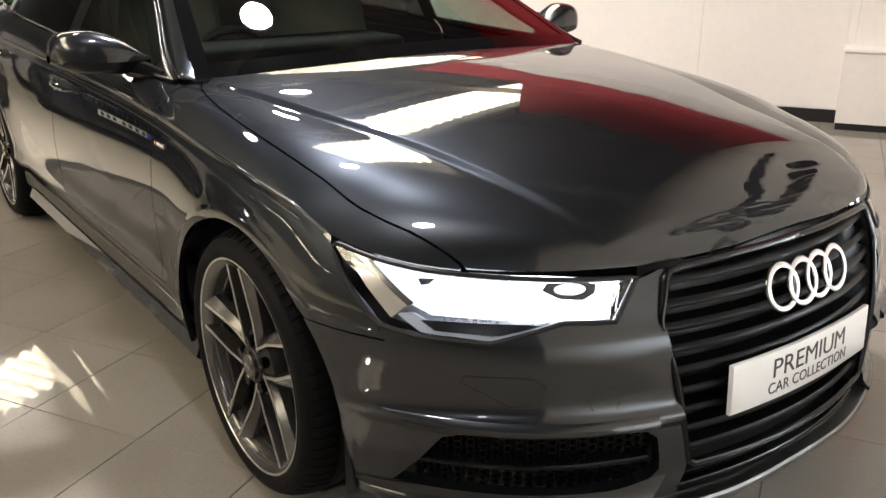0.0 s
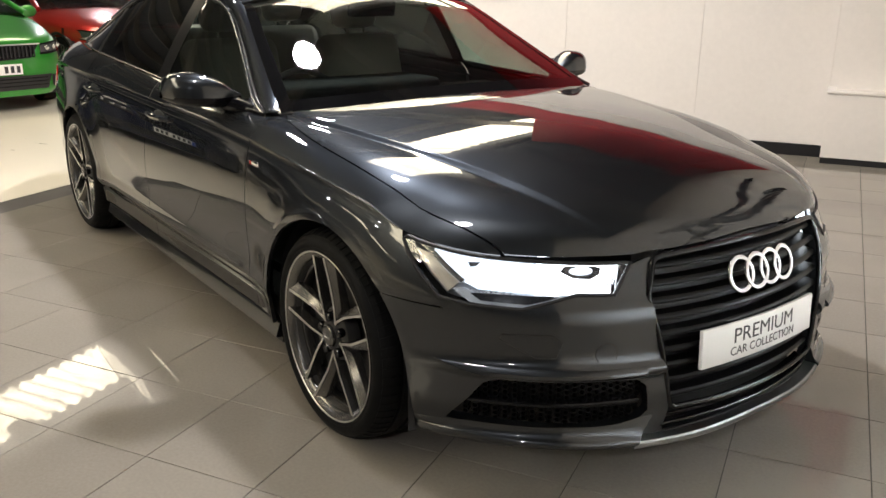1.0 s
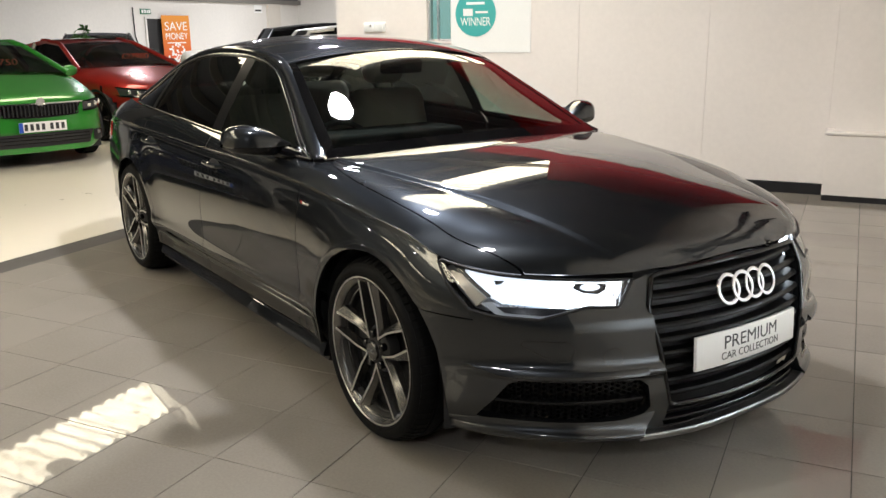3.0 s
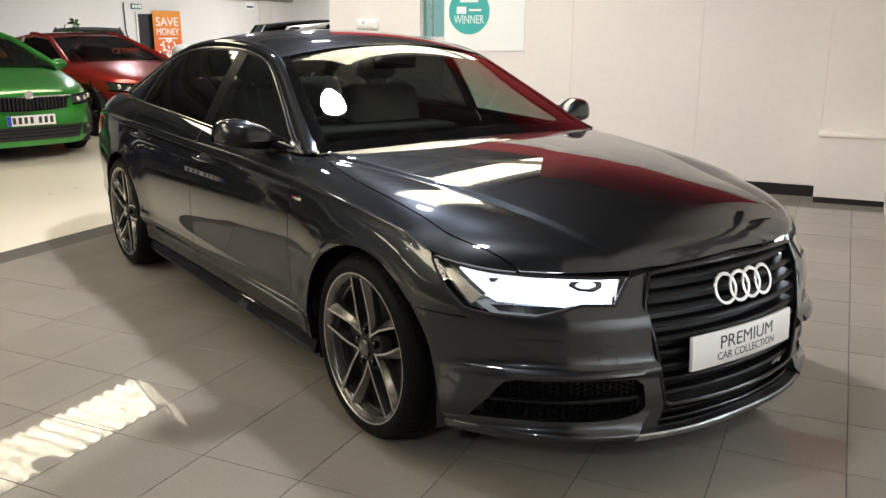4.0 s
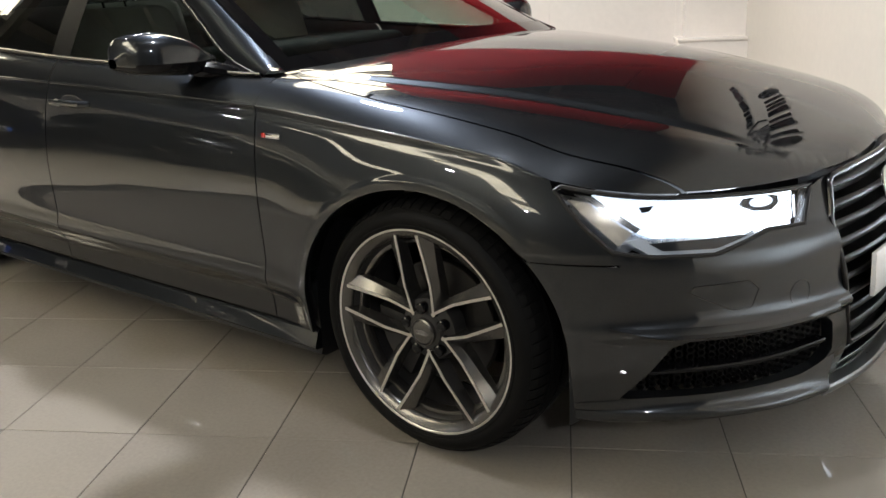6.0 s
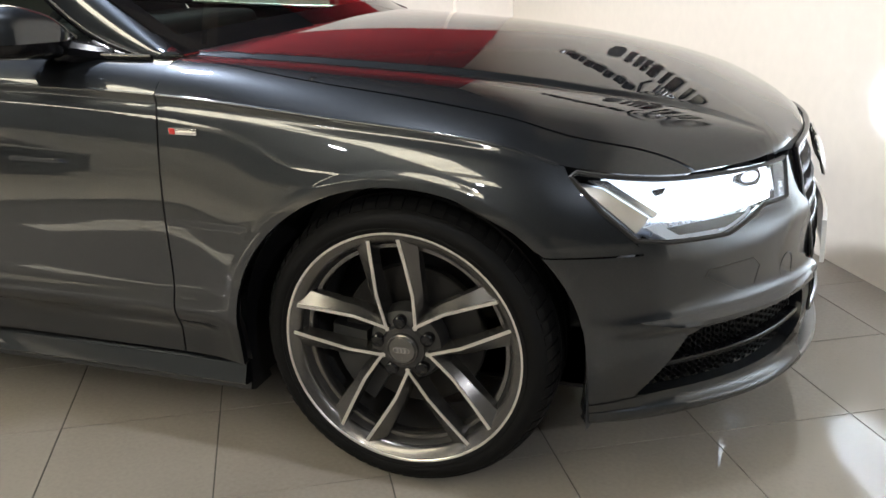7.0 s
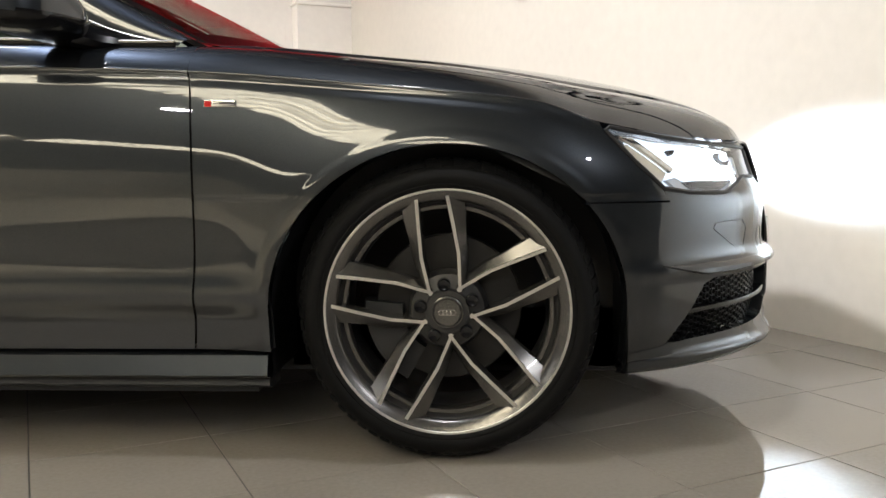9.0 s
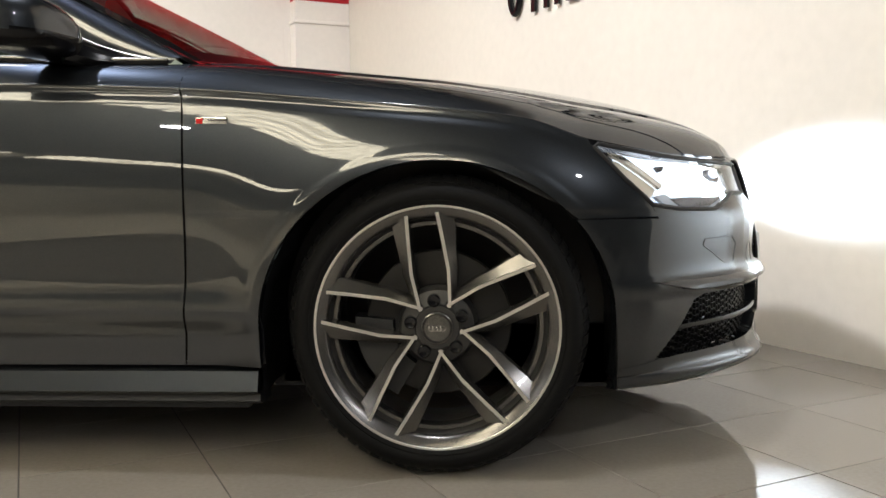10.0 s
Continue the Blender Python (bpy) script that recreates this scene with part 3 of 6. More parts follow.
def panel_arrays(loop, surf, step, depth=.014, holes=(), flip=None, lift=0.0, lines=()):
    """Sheet metal: an outline in a surface's own two coordinates, laid on that surface, with turned-in edges."""
    flip = flip or (1 if surf is T else -1)
    loops = [dense(list(map(tuple, l)), step * .7) for l in (loop, *holes)]
    pts, edges = [], []
    for l in loops:
        k = len(pts)
        pts += l
        edges += [(k + i, k + (i + 1) % len(l)) for i in range(len(l))]
    for l in lines:
        k = len(pts)
        pts += l
        edges += [(k + i, k + i + 1) for i in range(len(l) - 1)]
    bp = np.array(pts)
    lo, hi = bp.min(0), bp.max(0)
    gx, gy = np.meshgrid(np.arange(lo[0] + step / 2, hi[0], step), np.arange(lo[1] + step / 2, hi[1], step))
    gp = np.c_[gx.ravel(), gy.ravel()]
    ok = np.zeros(len(gp), bool)
    for l in loops:
        ok ^= inside(gp[:, 0], gp[:, 1], l)
    gp = gp[ok]
    if len(gp):
        far = np.full(len(gp), 9.0)
        for s in range(0, len(bp), 400):
            far = np.minimum(far, np.hypot(gp[:, None, 0] - bp[None, s:s + 400, 0], gp[:, None, 1] - bp[None, s:s + 400, 1]).min(1))
        gp = gp[far > step * .45]
    allp = [Vector(p) for p in np.r_[bp, gp]]
    v2, _, tris, *_ = geometry.delaunay_2d_cdt(allp, edges, [], 0, 1e-7)
    v2 = np.array([tuple(v) for v in v2])
    tris = np.array([t for t in tris if len(t) == 3])
    c = v2[tris].mean(1)
    ok = np.zeros(len(tris), bool)
    for l in loops:
        ok ^= inside(c[:, 0], c[:, 1], l)
    tris = tris[ok]
    P = surf(v2[:, 0], v2[:, 1])
    e = 1.5e-3
    N = np.cross(surf(v2[:, 0] + e, v2[:, 1]) - surf(v2[:, 0] - e, v2[:, 1]), surf(v2[:, 0], v2[:, 1] + e) - surf(v2[:, 0], v2[:, 1] - e)) * flip
    N /= np.linalg.norm(N, axis=1)[:, None] + 1e-12
    P = P + N * lift
    # same winding as the surface's normal
    fn = np.cross(P[tris[:, 1]] - P[tris[:, 0]], P[tris[:, 2]] - P[tris[:, 0]])
    bad = (fn * N[tris].mean(1)).sum(1) < 0
    tris[bad] = tris[bad][:, ::-1]
    verts, norms, faces = list(P), list(N), [tuple(t) for t in tris]
    if depth:
        count = {}
        for t in faces:
            for a, b in ((t[0], t[1]), (t[1], t[2]), (t[2], t[0])):
                count[(a, b)] = count.get((a, b), 0) + 1
        rim = [(a, b) for a, b in count if (b, a) not in count]
        idx = {}
        for v in {i for ed in rim for i in ed}:
            idx[v] = len(verts)
            verts += [P[v], P[v] - N[v] * depth]
            norms += [np.zeros(3), np.zeros(3)]
        for a, b in rim:
            faces.append((idx[b], idx[a], idx[a] + 1, idx[b] + 1))
    return verts, norms, faces


def joined(*arrays):
    V, N, F = [], [], []
    for v, n, f in arrays:
        k = len(V)
        V += list(v)
        N += list(n)
        F += [tuple(i + k for i in t) for t in f]
    return V, N, F


def sheet(name, arrays, mat, parent, label="", mirror=False):
    """A body panel as one mesh with the surface's own normals; mirror: for the other side of the car."""
    V, N, F = arrays
    V, N = np.array(V, float), np.array(N, float)
    if mirror:
        V, N, F = V * (1, -1, 1), N * (1, -1, 1), [t[::-1] for t in F]
    me = bpy.data.meshes.new(name)
    me.from_pydata([tuple(v) for v in V], [], F)
    me.polygons.foreach_set("use_smooth", [True] * len(me.polygons))
    me.normals_split_custom_set_from_vertices([tuple(n) for n in N])
    return piece(name, me, mat, parent, label)


def both(name, arrays, mat, parent, label=""):
    return [sheet(name, arrays, mat, parent, label, k) for k in (False, True)]


def strip(surf, a, b, n=24, m=6):
    """A plain grid of a surface over a(0..1), b(0..1), with exact normals."""
    A, B = np.meshgrid(np.linspace(*a, n), np.linspace(*b, m), indexing="ij")
    A, B = A.ravel(), B.ravel()
    e = 1e-3
    P = surf(A, B)
    N = np.cross(surf(A + e, B) - surf(A - e, B), surf(A, B + e) - surf(A, B - e))
    N /= np.linalg.norm(N, axis=1)[:, None] + 1e-12
    F = grid_faces(n, m)
    f = np.array(F)
    fn = np.cross(P[f[:, 1]] - P[f[:, 0]], P[f[:, 2]] - P[f[:, 0]])
    F = [t if (fn[i] * N[t[0]]).sum() > 0 else t[::-1] for i, t in enumerate(F)]
    return list(P), list(N), F


def facing(arrays, towards):
    """The same sheet with its normals turned to one side."""
    V, N, F = arrays
    if (np.array(N) @ np.array(towards)).sum() < 0:
        N, F = [-np.array(n) for n in N], [t[::-1] for t in F]
    return V, N, F


car = thing("saloon_car", "dark metallic grey four-door saloon car with lit headlights, standing on tiles", "car")
CHROME = simple("chrome", (0.75, 0.75, 0.76), 0.08, 1.0)
TRIM = simple("satin_trim", (0.55, 0.54, 0.52), 0.2, 1.0)
SATIN = simple("satin_aluminium", (0.62, 0.62, 0.62), 0.30, 1.0, grain=0.05, grain_scale=200)
RIM_GREY = simple("wheel_grey_lacquer", (0.135, 0.130, 0.124), 0.27, 0.85, coat=0.15)
LIP = simple("satin_grey_lip", (0.26, 0.265, 0.27), 0.32, 1.0, grain=0.05, grain_scale=200)
# barrel and hub, coloured darker than the spokes
RIM_DARK = simple("wheel_inner_dark", (0.035, 0.034, 0.033), 0.45, 0.3, grain=0.1, grain_scale=100)
RIM_FACE = simple("machined_wheel_face", (0.66, 0.64, 0.61), 0.36, 1.0, grain=0.06, grain_scale=300)
SLAT = simple("slat_black", (0.003, 0.003, 0.0033), 0.34, spec=0.16, grain=0.1, grain_scale=200)
# brake discs and distant rims, coloured far darker than bare steel
STEEL = simple("darkened_steel", (0.022, 0.021, 0.020), 0.45, 0.4, grain=0.15, grain_scale=150)
CABIN = simple("cabin_black", (0.014, 0.014, 0.015), 0.6, grain=0.15, grain_scale=120, bump=0.1)
SEAT = simple("pale_grey_leather", (0.27, 0.26, 0.24), 0.5, grain=0.08, grain_scale=90, bump=0.15)

# outlines shared by neighbouring panels
GAP = .0023


def door_front(z):
    return pchip([.2, .253, .575, .848, .90], [-.585, -.579, -.559, -.566, -.580])(z)


def door_mid(z):
    return pchip([.2, .40, .72, .93], [-1.70, -1.685, -1.655, -1.63])(z)


def door_rear(z):
    """Rear edge of the back door: round the wheel arch below."""
    arch = -BASE + 1.13 * ARCH_A * np.sqrt(np.clip(1 - ((z - HUB_Z) / (1.16 * ARCH_B)) ** 2, 0, 1))
    return np.maximum(arch, pchip([.2, .6, .75, .95], [-2.9, -2.80, -2.72, -2.66])(z))


def arch_points(xc, x_from, x_to, scale=1.0, n=36):
    """Points of a wheel arch between two x, over its top, as (x, z)."""
    t0, t1 = math.acos(np.clip((x_from - xc) / (ARCH_A * scale), -1, 1)), math.acos(np.clip((x_to - xc) / (ARCH_A * scale), -1, 1))
    return [(xc + scale * ARCH_A * math.cos(t), HUB_Z + scale * ARCH_B * math.sin(t)) for t in np.linspace(t0, t1, n)]


def low_arch(xc, side, z_low):
    """The arch's foot below the hub: a nearly upright edge."""
    return [(xc + side * ARCH_A * 1.0, z) for z in np.linspace(HUB_Z, z_low, 6)]


def on_plan(points):
    return [(float(at_x(x)), z) for x, z in points]


# front wing: side and top
SEAM_Z = .582
HL_OUT, HL_LOW = (.357, .745), (.487, .613)
side_loop = [(float(door_front(z)) + GAP, z) for z in np.linspace(.253, float(SHOULDER(at_x(-.57))), 14)]
side_loop += [(x, float(SHOULDER(at_x(x)))) for x in np.linspace(-.53, .345, 26)]
side_loop += [(HL_OUT[0] - .006, HL_OUT[1]), (.42, .675), (HL_LOW[0] - .006, HL_LOW[1]), (.502, SEAM_Z + GAP)]
ax = ARCH_A * math.sqrt(1 - ((SEAM_Z - HUB_Z) / ARCH_B) ** 2)
side_loop += [(ax + .004, SEAM_Z + GAP)]
side_loop += arch_points(0, ax, -ARCH_A + .0005)[1:] + low_arch(0, -1, .253)[1:]


def below_crest(x0, x1):
    """Lines along the shoulder that carry its fine hollow."""
    return [[(float(at_x(x)), float(SHOULDER(at_x(x))) - d) for x in np.linspace(x0, x1, 90)] for d in (.005, .010, .015, .020, .025, .031, .038, .046)]


def round_arch(scale):
    """A line of the wing just outside its wheel arch."""
    x0 = ARCH_A * scale * math.sqrt(1 - ((SEAM_Z + .012 - HUB_Z) / (ARCH_B * scale)) ** 2)
    return on_plan(arch_points(0, x0, -ARCH_A * scale + .002, scale, 110))


wing_side = panel_arrays(on_plan(side_loop), S, .011, lines=below_crest(-.545, .31) + [round_arch(k) for k in (1.02, 1.035, 1.047, 1.06, 1.073, 1.086, 1.1, 1.12)])


def rounded_edge(x0, x1, n, r=.0055):
    """The rolled crest of the shoulder line, between side and top."""
    P = [S(np.array([float(at_x(x))]), np.array([float(SHOULDER(at_x(x)))]))[0] for x in np.linspace(x0, x1, n)]
    inw = np.array((0, .70, -.714))
    v, f = tube([p + inw * r * .86 for p in P], r, 12, caps=False)
    c = np.repeat(np.array([p + inw * r * .86 for p in P]), 12, 0)
    v = np.array([tuple(q) for q in v])
    nrm = (v - c) / r
    t = np.array(f)
    fn = np.cross(v[t[:, 1]] - v[t[:, 0]], v[t[:, 2]] - v[t[:, 0]])
    f = [q if (fn[i] * nrm[q[0]]).sum() > 0 else q[::-1] for i, q in enumerate(f)]
    return list(v), list(nrm), f



SHUT_END = .588


def shut_y(x):
    """Half width of the bonnet's shut line."""
    d = pchip([-.60, -.56, -.50, -.40, -.26, 0, .24, .45, .55, SHUT_END], [.150, .138, .112, .095, .085, .080, .074, .056, .022, .0])(x)
    return float(YS(x) - d)


top_loop = [(x, -shut_y(x) - GAP) for x in np.linspace(-.574, SHUT_END - .012, 40)]
top_loop += [(x, -float(YS(x)) + .001) for x in np.linspace(SHUT_END - .012, -.574, 40)]
wing_top = panel_arrays(top_loop, T, .012)
both("front_wing", joined(wing_side, wing_top, rounded_edge(-.572, .33, 60)), PAINT_GREY, car)

corner = panel_arrays([(-.572, -.745), (-.60, -.735), (-.70, -.79), (-.70, -.83), (-.60, -.850), (-.572, -.862)], T, .018, lift=-.004)
both("wing_corner", corner, PAINT_GREY, car)

# bonnet
cowl_x = lambda y: -.575 + .15 * (1 - (y / .76) ** 2)
loop = [(x, -shut_y(x) + GAP) for x in np.linspace(-.55, SHUT_END - .015, 40)]
nose_a = np.linspace(float(np.interp(-SHUT_END, -_sh[_front, 0], _ua[_front])), 0, 40)
edge = [tuple(_sh[min(np.searchsorted(_ua, a), len(_ua) - 1)][:2]) for a in nose_a]
front = [(x - .004, y) for x, y in edge]
loop = loop + front + [(x, -y) for x, y in front[::-1][1:]] + [(x, -y) for x, y in loop[::-1]]
loop += [(cowl_x(y), y) for y in np.linspace(.74, -.74, 30)]
crease = [[(float(x), k * (min(float(YR(x)), .85 * float(YS(x))) + d)) for x in np.linspace(-.40, .70, 100)] for k in (1, -1) for d in (-.0165, -.0085, 0, .0075, .0145)]
sheet("bonnet", panel_arrays(loop, T, .016, lines=crease), PAINT_GREY, car)

# bumper skin with the openings for lamps, grille and air intakes
GR = [(.374, .712), (.405, .622), (.338, .300)]
HLB = [(at_x(.487), .608), (at_x(.56), .596), (at_y(.712), .592), (at_y(.60), .628), (at_y(.505), .625), (at_y(.45), .700)]
half = [(float(at_x(.402)), .19)] + [(float(at_x(ARCH_A * 1.002)), z) for z in np.linspace(.22, HUB_Z, 5)]
half += [(float(at_x(x)), z) for x, z in arch_points(0, ARCH_A * .999, ax, n=16)[1:]]
half += [(float(at_x(.502)), SEAM_Z - GAP)] + [(float(u), z) for u, z in HLB]
half += [(float(at_y(.40)), .714), (float(at_y(GR[0][0])) + .004, GR[0][1])] + [(float(at_y(y)) + .004, z) for y, z in GR[1:] + [(.342, .217)]]
full = half + [(-u, z) for u, z in half[::-1]]
full += [(u, .19) for u in np.linspace(-float(at_x(.41)), float(at_x(.41)), 40)]
INTAKE = [(at_x(.505), .256), (at_x(.565), .330), (at_x(.60), .385), (at_x(.63), .397), (at_y(.52), .398), (at_y(.44), .395), (at_y(.415), .375), (at_y(.405), .30), (at_y(.44), .258), (at_y(.60), .248)]
INTAKE = [(float(u), z) for u, z in INTAKE]
bumper = sheet("front_bumper", panel_arrays(full, S, .016, depth=.03, holes=[INTAKE, [(-u, z) for u, z in INTAKE]]), PAINT_GREY, car)


def inset(name, loop, depth, mat, parent, label="", step=.02, mirror=True):
    """A sheet on the nose surface, set back by depth."""
    arr = panel_arrays(loop, S, step, depth=0, lift=-depth)
    if mirror:
        return both(name, arr, mat, parent, label)
    return [sheet(name, arr, mat, parent, label)]


def scaled(loop, k):
    c = np.mean(loop, 0)
    return [tuple(c + (np.array(p) - c) * k) for p in loop]


def rail(points, width, thick, out, bevel=0.0):
    """A blade along points of (u, z) on the nose: width up, thick inwards, out proud of the surface."""
    V, F = [], []
    for i, (u, z) in enumerate(points):
        p0 = S(np.array([u, u, u]), np.array([z - width / 2, z + width / 2, z]))
        k = float(np.sign(u) or 1)
        q = S(np.array([u - 1e-3, u + 1e-3]), np.array([z, z]))
        d = q[1] - q[0]
        n = np.array([-d[1], d[0], 0]) * -1
        n = np.array([d[1], -d[0], 0]) / np.hypot(d[0], d[1])
        if n[0] < 0 and abs(u) < at_x(.3):
            n = -n
        for zz, o in ((-.5, out - thick), (-.5, out - .2 * width), (-.25, out), (.25, out), (.5, out - .2 * width), (.5, out - thick)):
            b = S(np.array([u]), np.array([z]))[0]
            V.append(b + n * o + np.array([0, 0, zz * width]))
    F = grid_faces(len(points), 6, False, True)
    F += [tuple(range(6))[::-1], tuple(len(V) - 6 + k for k in range(6))]
    return V, F


# grille
GX = pchip([.20, .31, .45, .62, .72, .74], [.905, .916, .914, .884, .848, .838])


def G(y, z, out=0.0):
    """Face of the grille: gently bowed across, leaning back above."""
    return np.array((float(GX(z)) - .40 * y * y + out, y, z))


def bowed(y0, y1, z, wide, deep, out, n=25):
    """A slat across the grille: rounded front edge, wide up, deep inwards."""
    V = []
    for y in np.linspace(y0, y1, n):
        for o, d in ((-deep, -.5), (-.3 * wide, -.5), (-.08 * wide, -.3), (0, 0), (-.08 * wide, .3), (-.3 * wide, .5), (-deep, .5)):
            V.append(G(y, z + d * wide, out + o))
    return V, grid_faces(n, 7, False, True) + [tuple(range(7))[::-1], tuple(len(V) - 7 + k for k in range(7))]


def grille_half(z):
    return float(np.interp(z, [.22, .30, .622, .712], [.338, .336, .399, .371]))


V = [G(w * grille_half(z) * 1.02, z, -.06) for z in np.linspace(.20, .722, 14) for w in np.linspace(-1, 1, 21)]
piece("grille_backing", mesh_of("grille_backing", V, grid_faces(14, 21)), CABIN, car)
frame_pts = [(0, .724), (.20, .721), (.340, .714), (.362, .709), (.373, .698), (.387, .660), (.400, .622), (.398, .600), (.341, .325), (.334, .303), (.320, .294), (.15, .290), (0, .290)]
ring = dense(frame_pts + [(-y, z) for y, z in frame_pts[::-1][1:-1]], .012)
rv, rf = tube([G(y, z, .0) for y, z in ring], .0085, 10, True)
piece("grille_surround", mesh_of("grille_surround", rv, rf), BLACK_GLOSS, car)
rv, rf = tube([G(y * 1.006, z + .003 * (z > .6), .0065) for y, z in ring], .0019, 6, True)
piece("grille_trim", mesh_of("grille_trim", rv, rf), TRIM, car, "thin satin metal line round the grille")
for k in range(9):
    z = .325 + k * .0455
    hw = grille_half(z) - .008
    v, f = bowed(-hw, hw, z, .018, .040, -.010)
    piece("grille_slat", mesh_of("grille_slat", v, f), SLAT, car)

# the four rings of the emblem
RING_Z = .640
for k in range(4):
    cy = (k - 1.5) * .0645
    prof = [(.0455 + .0068 * math.cos(t), .006 * math.sin(t)) for t in np.linspace(0, 2 * math.pi, 12, endpoint=False)]
    v = [G(cy + r * math.cos(c), RING_Z + r * math.sin(c) * .99, .014 + .002 * (k % 2) + h) for r, h in prof for c in np.linspace(0, 2 * math.pi, 48, endpoint=False)]
    piece("emblem_ring", mesh_of("emblem_ring", v, grid_faces(12, 48, True, True)), CHROME, car, "chrome emblem ring")

# dealer plate
PLATE = simple("plate_white", (0.82, 0.82, 0.81), 0.25, coat=0.3)
INK = simple("plate_ink", (0.03, 0.03, 0.035), 0.4)
def bend(y):
    return -.27 * y * y


V = [(x + bend(y), y, z) for y in np.linspace(-.26, .26, 21) for x, z in ((-.005, -.056), (.004, -.056), (.006, -.053), (.006, .053), (.004, .056), (-.005, .056))]
plate = piece("show_plate", mesh_of("show_plate", V, grid_faces(21, 6, False, True) + [tuple(range(6))[::-1], tuple(len(V) - 6 + k for k in range(6))]), PLATE, car, "white show plate with dark lettering", m=pose(.918, 0, .455, 0, -3, 0))


FRONT = Matrix(((0, 0, 1, .0066), (1, 0, 0, 0), (0, 1, 0, 0), (0, 0, 0, 1)))
for line in (lettering("PREMIUM", .062, INK, plate, FRONT @ pose(0, .016, 0), width=.275), lettering("CAR COLLECTION", .036, INK, plate, FRONT @ pose(0, -.028, 0), width=.30)):
    for q in line.data.vertices:
        q.co.z += bend(q.co.x)

# front blade and intake grilles
def outward(u, z=.23):
    """Level outward direction of the nose surface."""
    q = S(np.array([u - .002, u + .002]), np.array([z, z]))
    d = q[1] - q[0]
    n = np.array([-d[1], d[0], 0]) / np.hypot(d[0], d[1])
    return n if n[0] > 0 else -n


BLADE_U = float(at_x(.404))


def blade(t):
    """Section of the corner blade: a hollow shelf on top, a rounded lip, a flat underside."""
    out = float(np.interp(t, [0, .12, .4, .75, 1], [.004, .012, .026, .040, .042]))
    lip = float(np.interp(t, [0, .3, .7, 1], [.206, .214, .214, .210]))
    top = float(np.interp(t, [0, .25, .85, 1], [.238, .258, .262, .286]))
    prof = [(.002, top), (.003 + out * .12, top - .3 * (top - lip)), (out * .42, top - .62 * (top - lip)), (out * .75, lip + .012), (out * .94, lip + .006), (out, lip + .001), (out, lip - .004), (out * .9, lip - .010), (out * .4, .192), (-.04, .186)]
    ring = []
    for o, z in prof:
        u = BLADE_U + t * (float(at_y(.437 - .62 * (z - .2))) - BLADE_U)
        ring.append(S(np.array([u]), np.array([min(max(z, .21), .27)]))[0] * (1, 1, 0) + outward(u) * o + np.array((0, 0, z)))
    return ring


ts = np.linspace(0, 1, 44)
V = [p for t in ts for p in blade(t)]
for k in (1, -1):
    bm = bmesh.new()
    vs = [bm.verts.new((q[0], q[1] * k, q[2])) for q in V]
    for f in grid_faces(44, 10, False, True) + [tuple(range(10)), tuple(len(V) - 1 - i for i in range(10))]:
        bm.faces.new([vs[i] for i in f])
    bmesh.ops.recalc_face_normals(bm, faces=bm.faces)
    part("front_blade", bm, PAINT_GREY, car, sharp=50)
v, f = rail([(u, .200) for u in np.linspace(-float(at_y(.44)), float(at_y(.44)), 30)], .022, .07, .040)
piece("lip_spoiler", mesh_of("lip_spoiler", v, f), LIP, car, "satin grey metal lip below the grille")
inset("intake_backing", scaled(INTAKE, 1.15), .085, CABIN, car)
for z, o in ((.262, -.014), (.236, -.004)):
    v, f = bowed(-.345, .345, z, .011, .03, o)
    piece("lower_slat", mesh_of("lower_slat", v, f), BLACK_GLOSS, car)
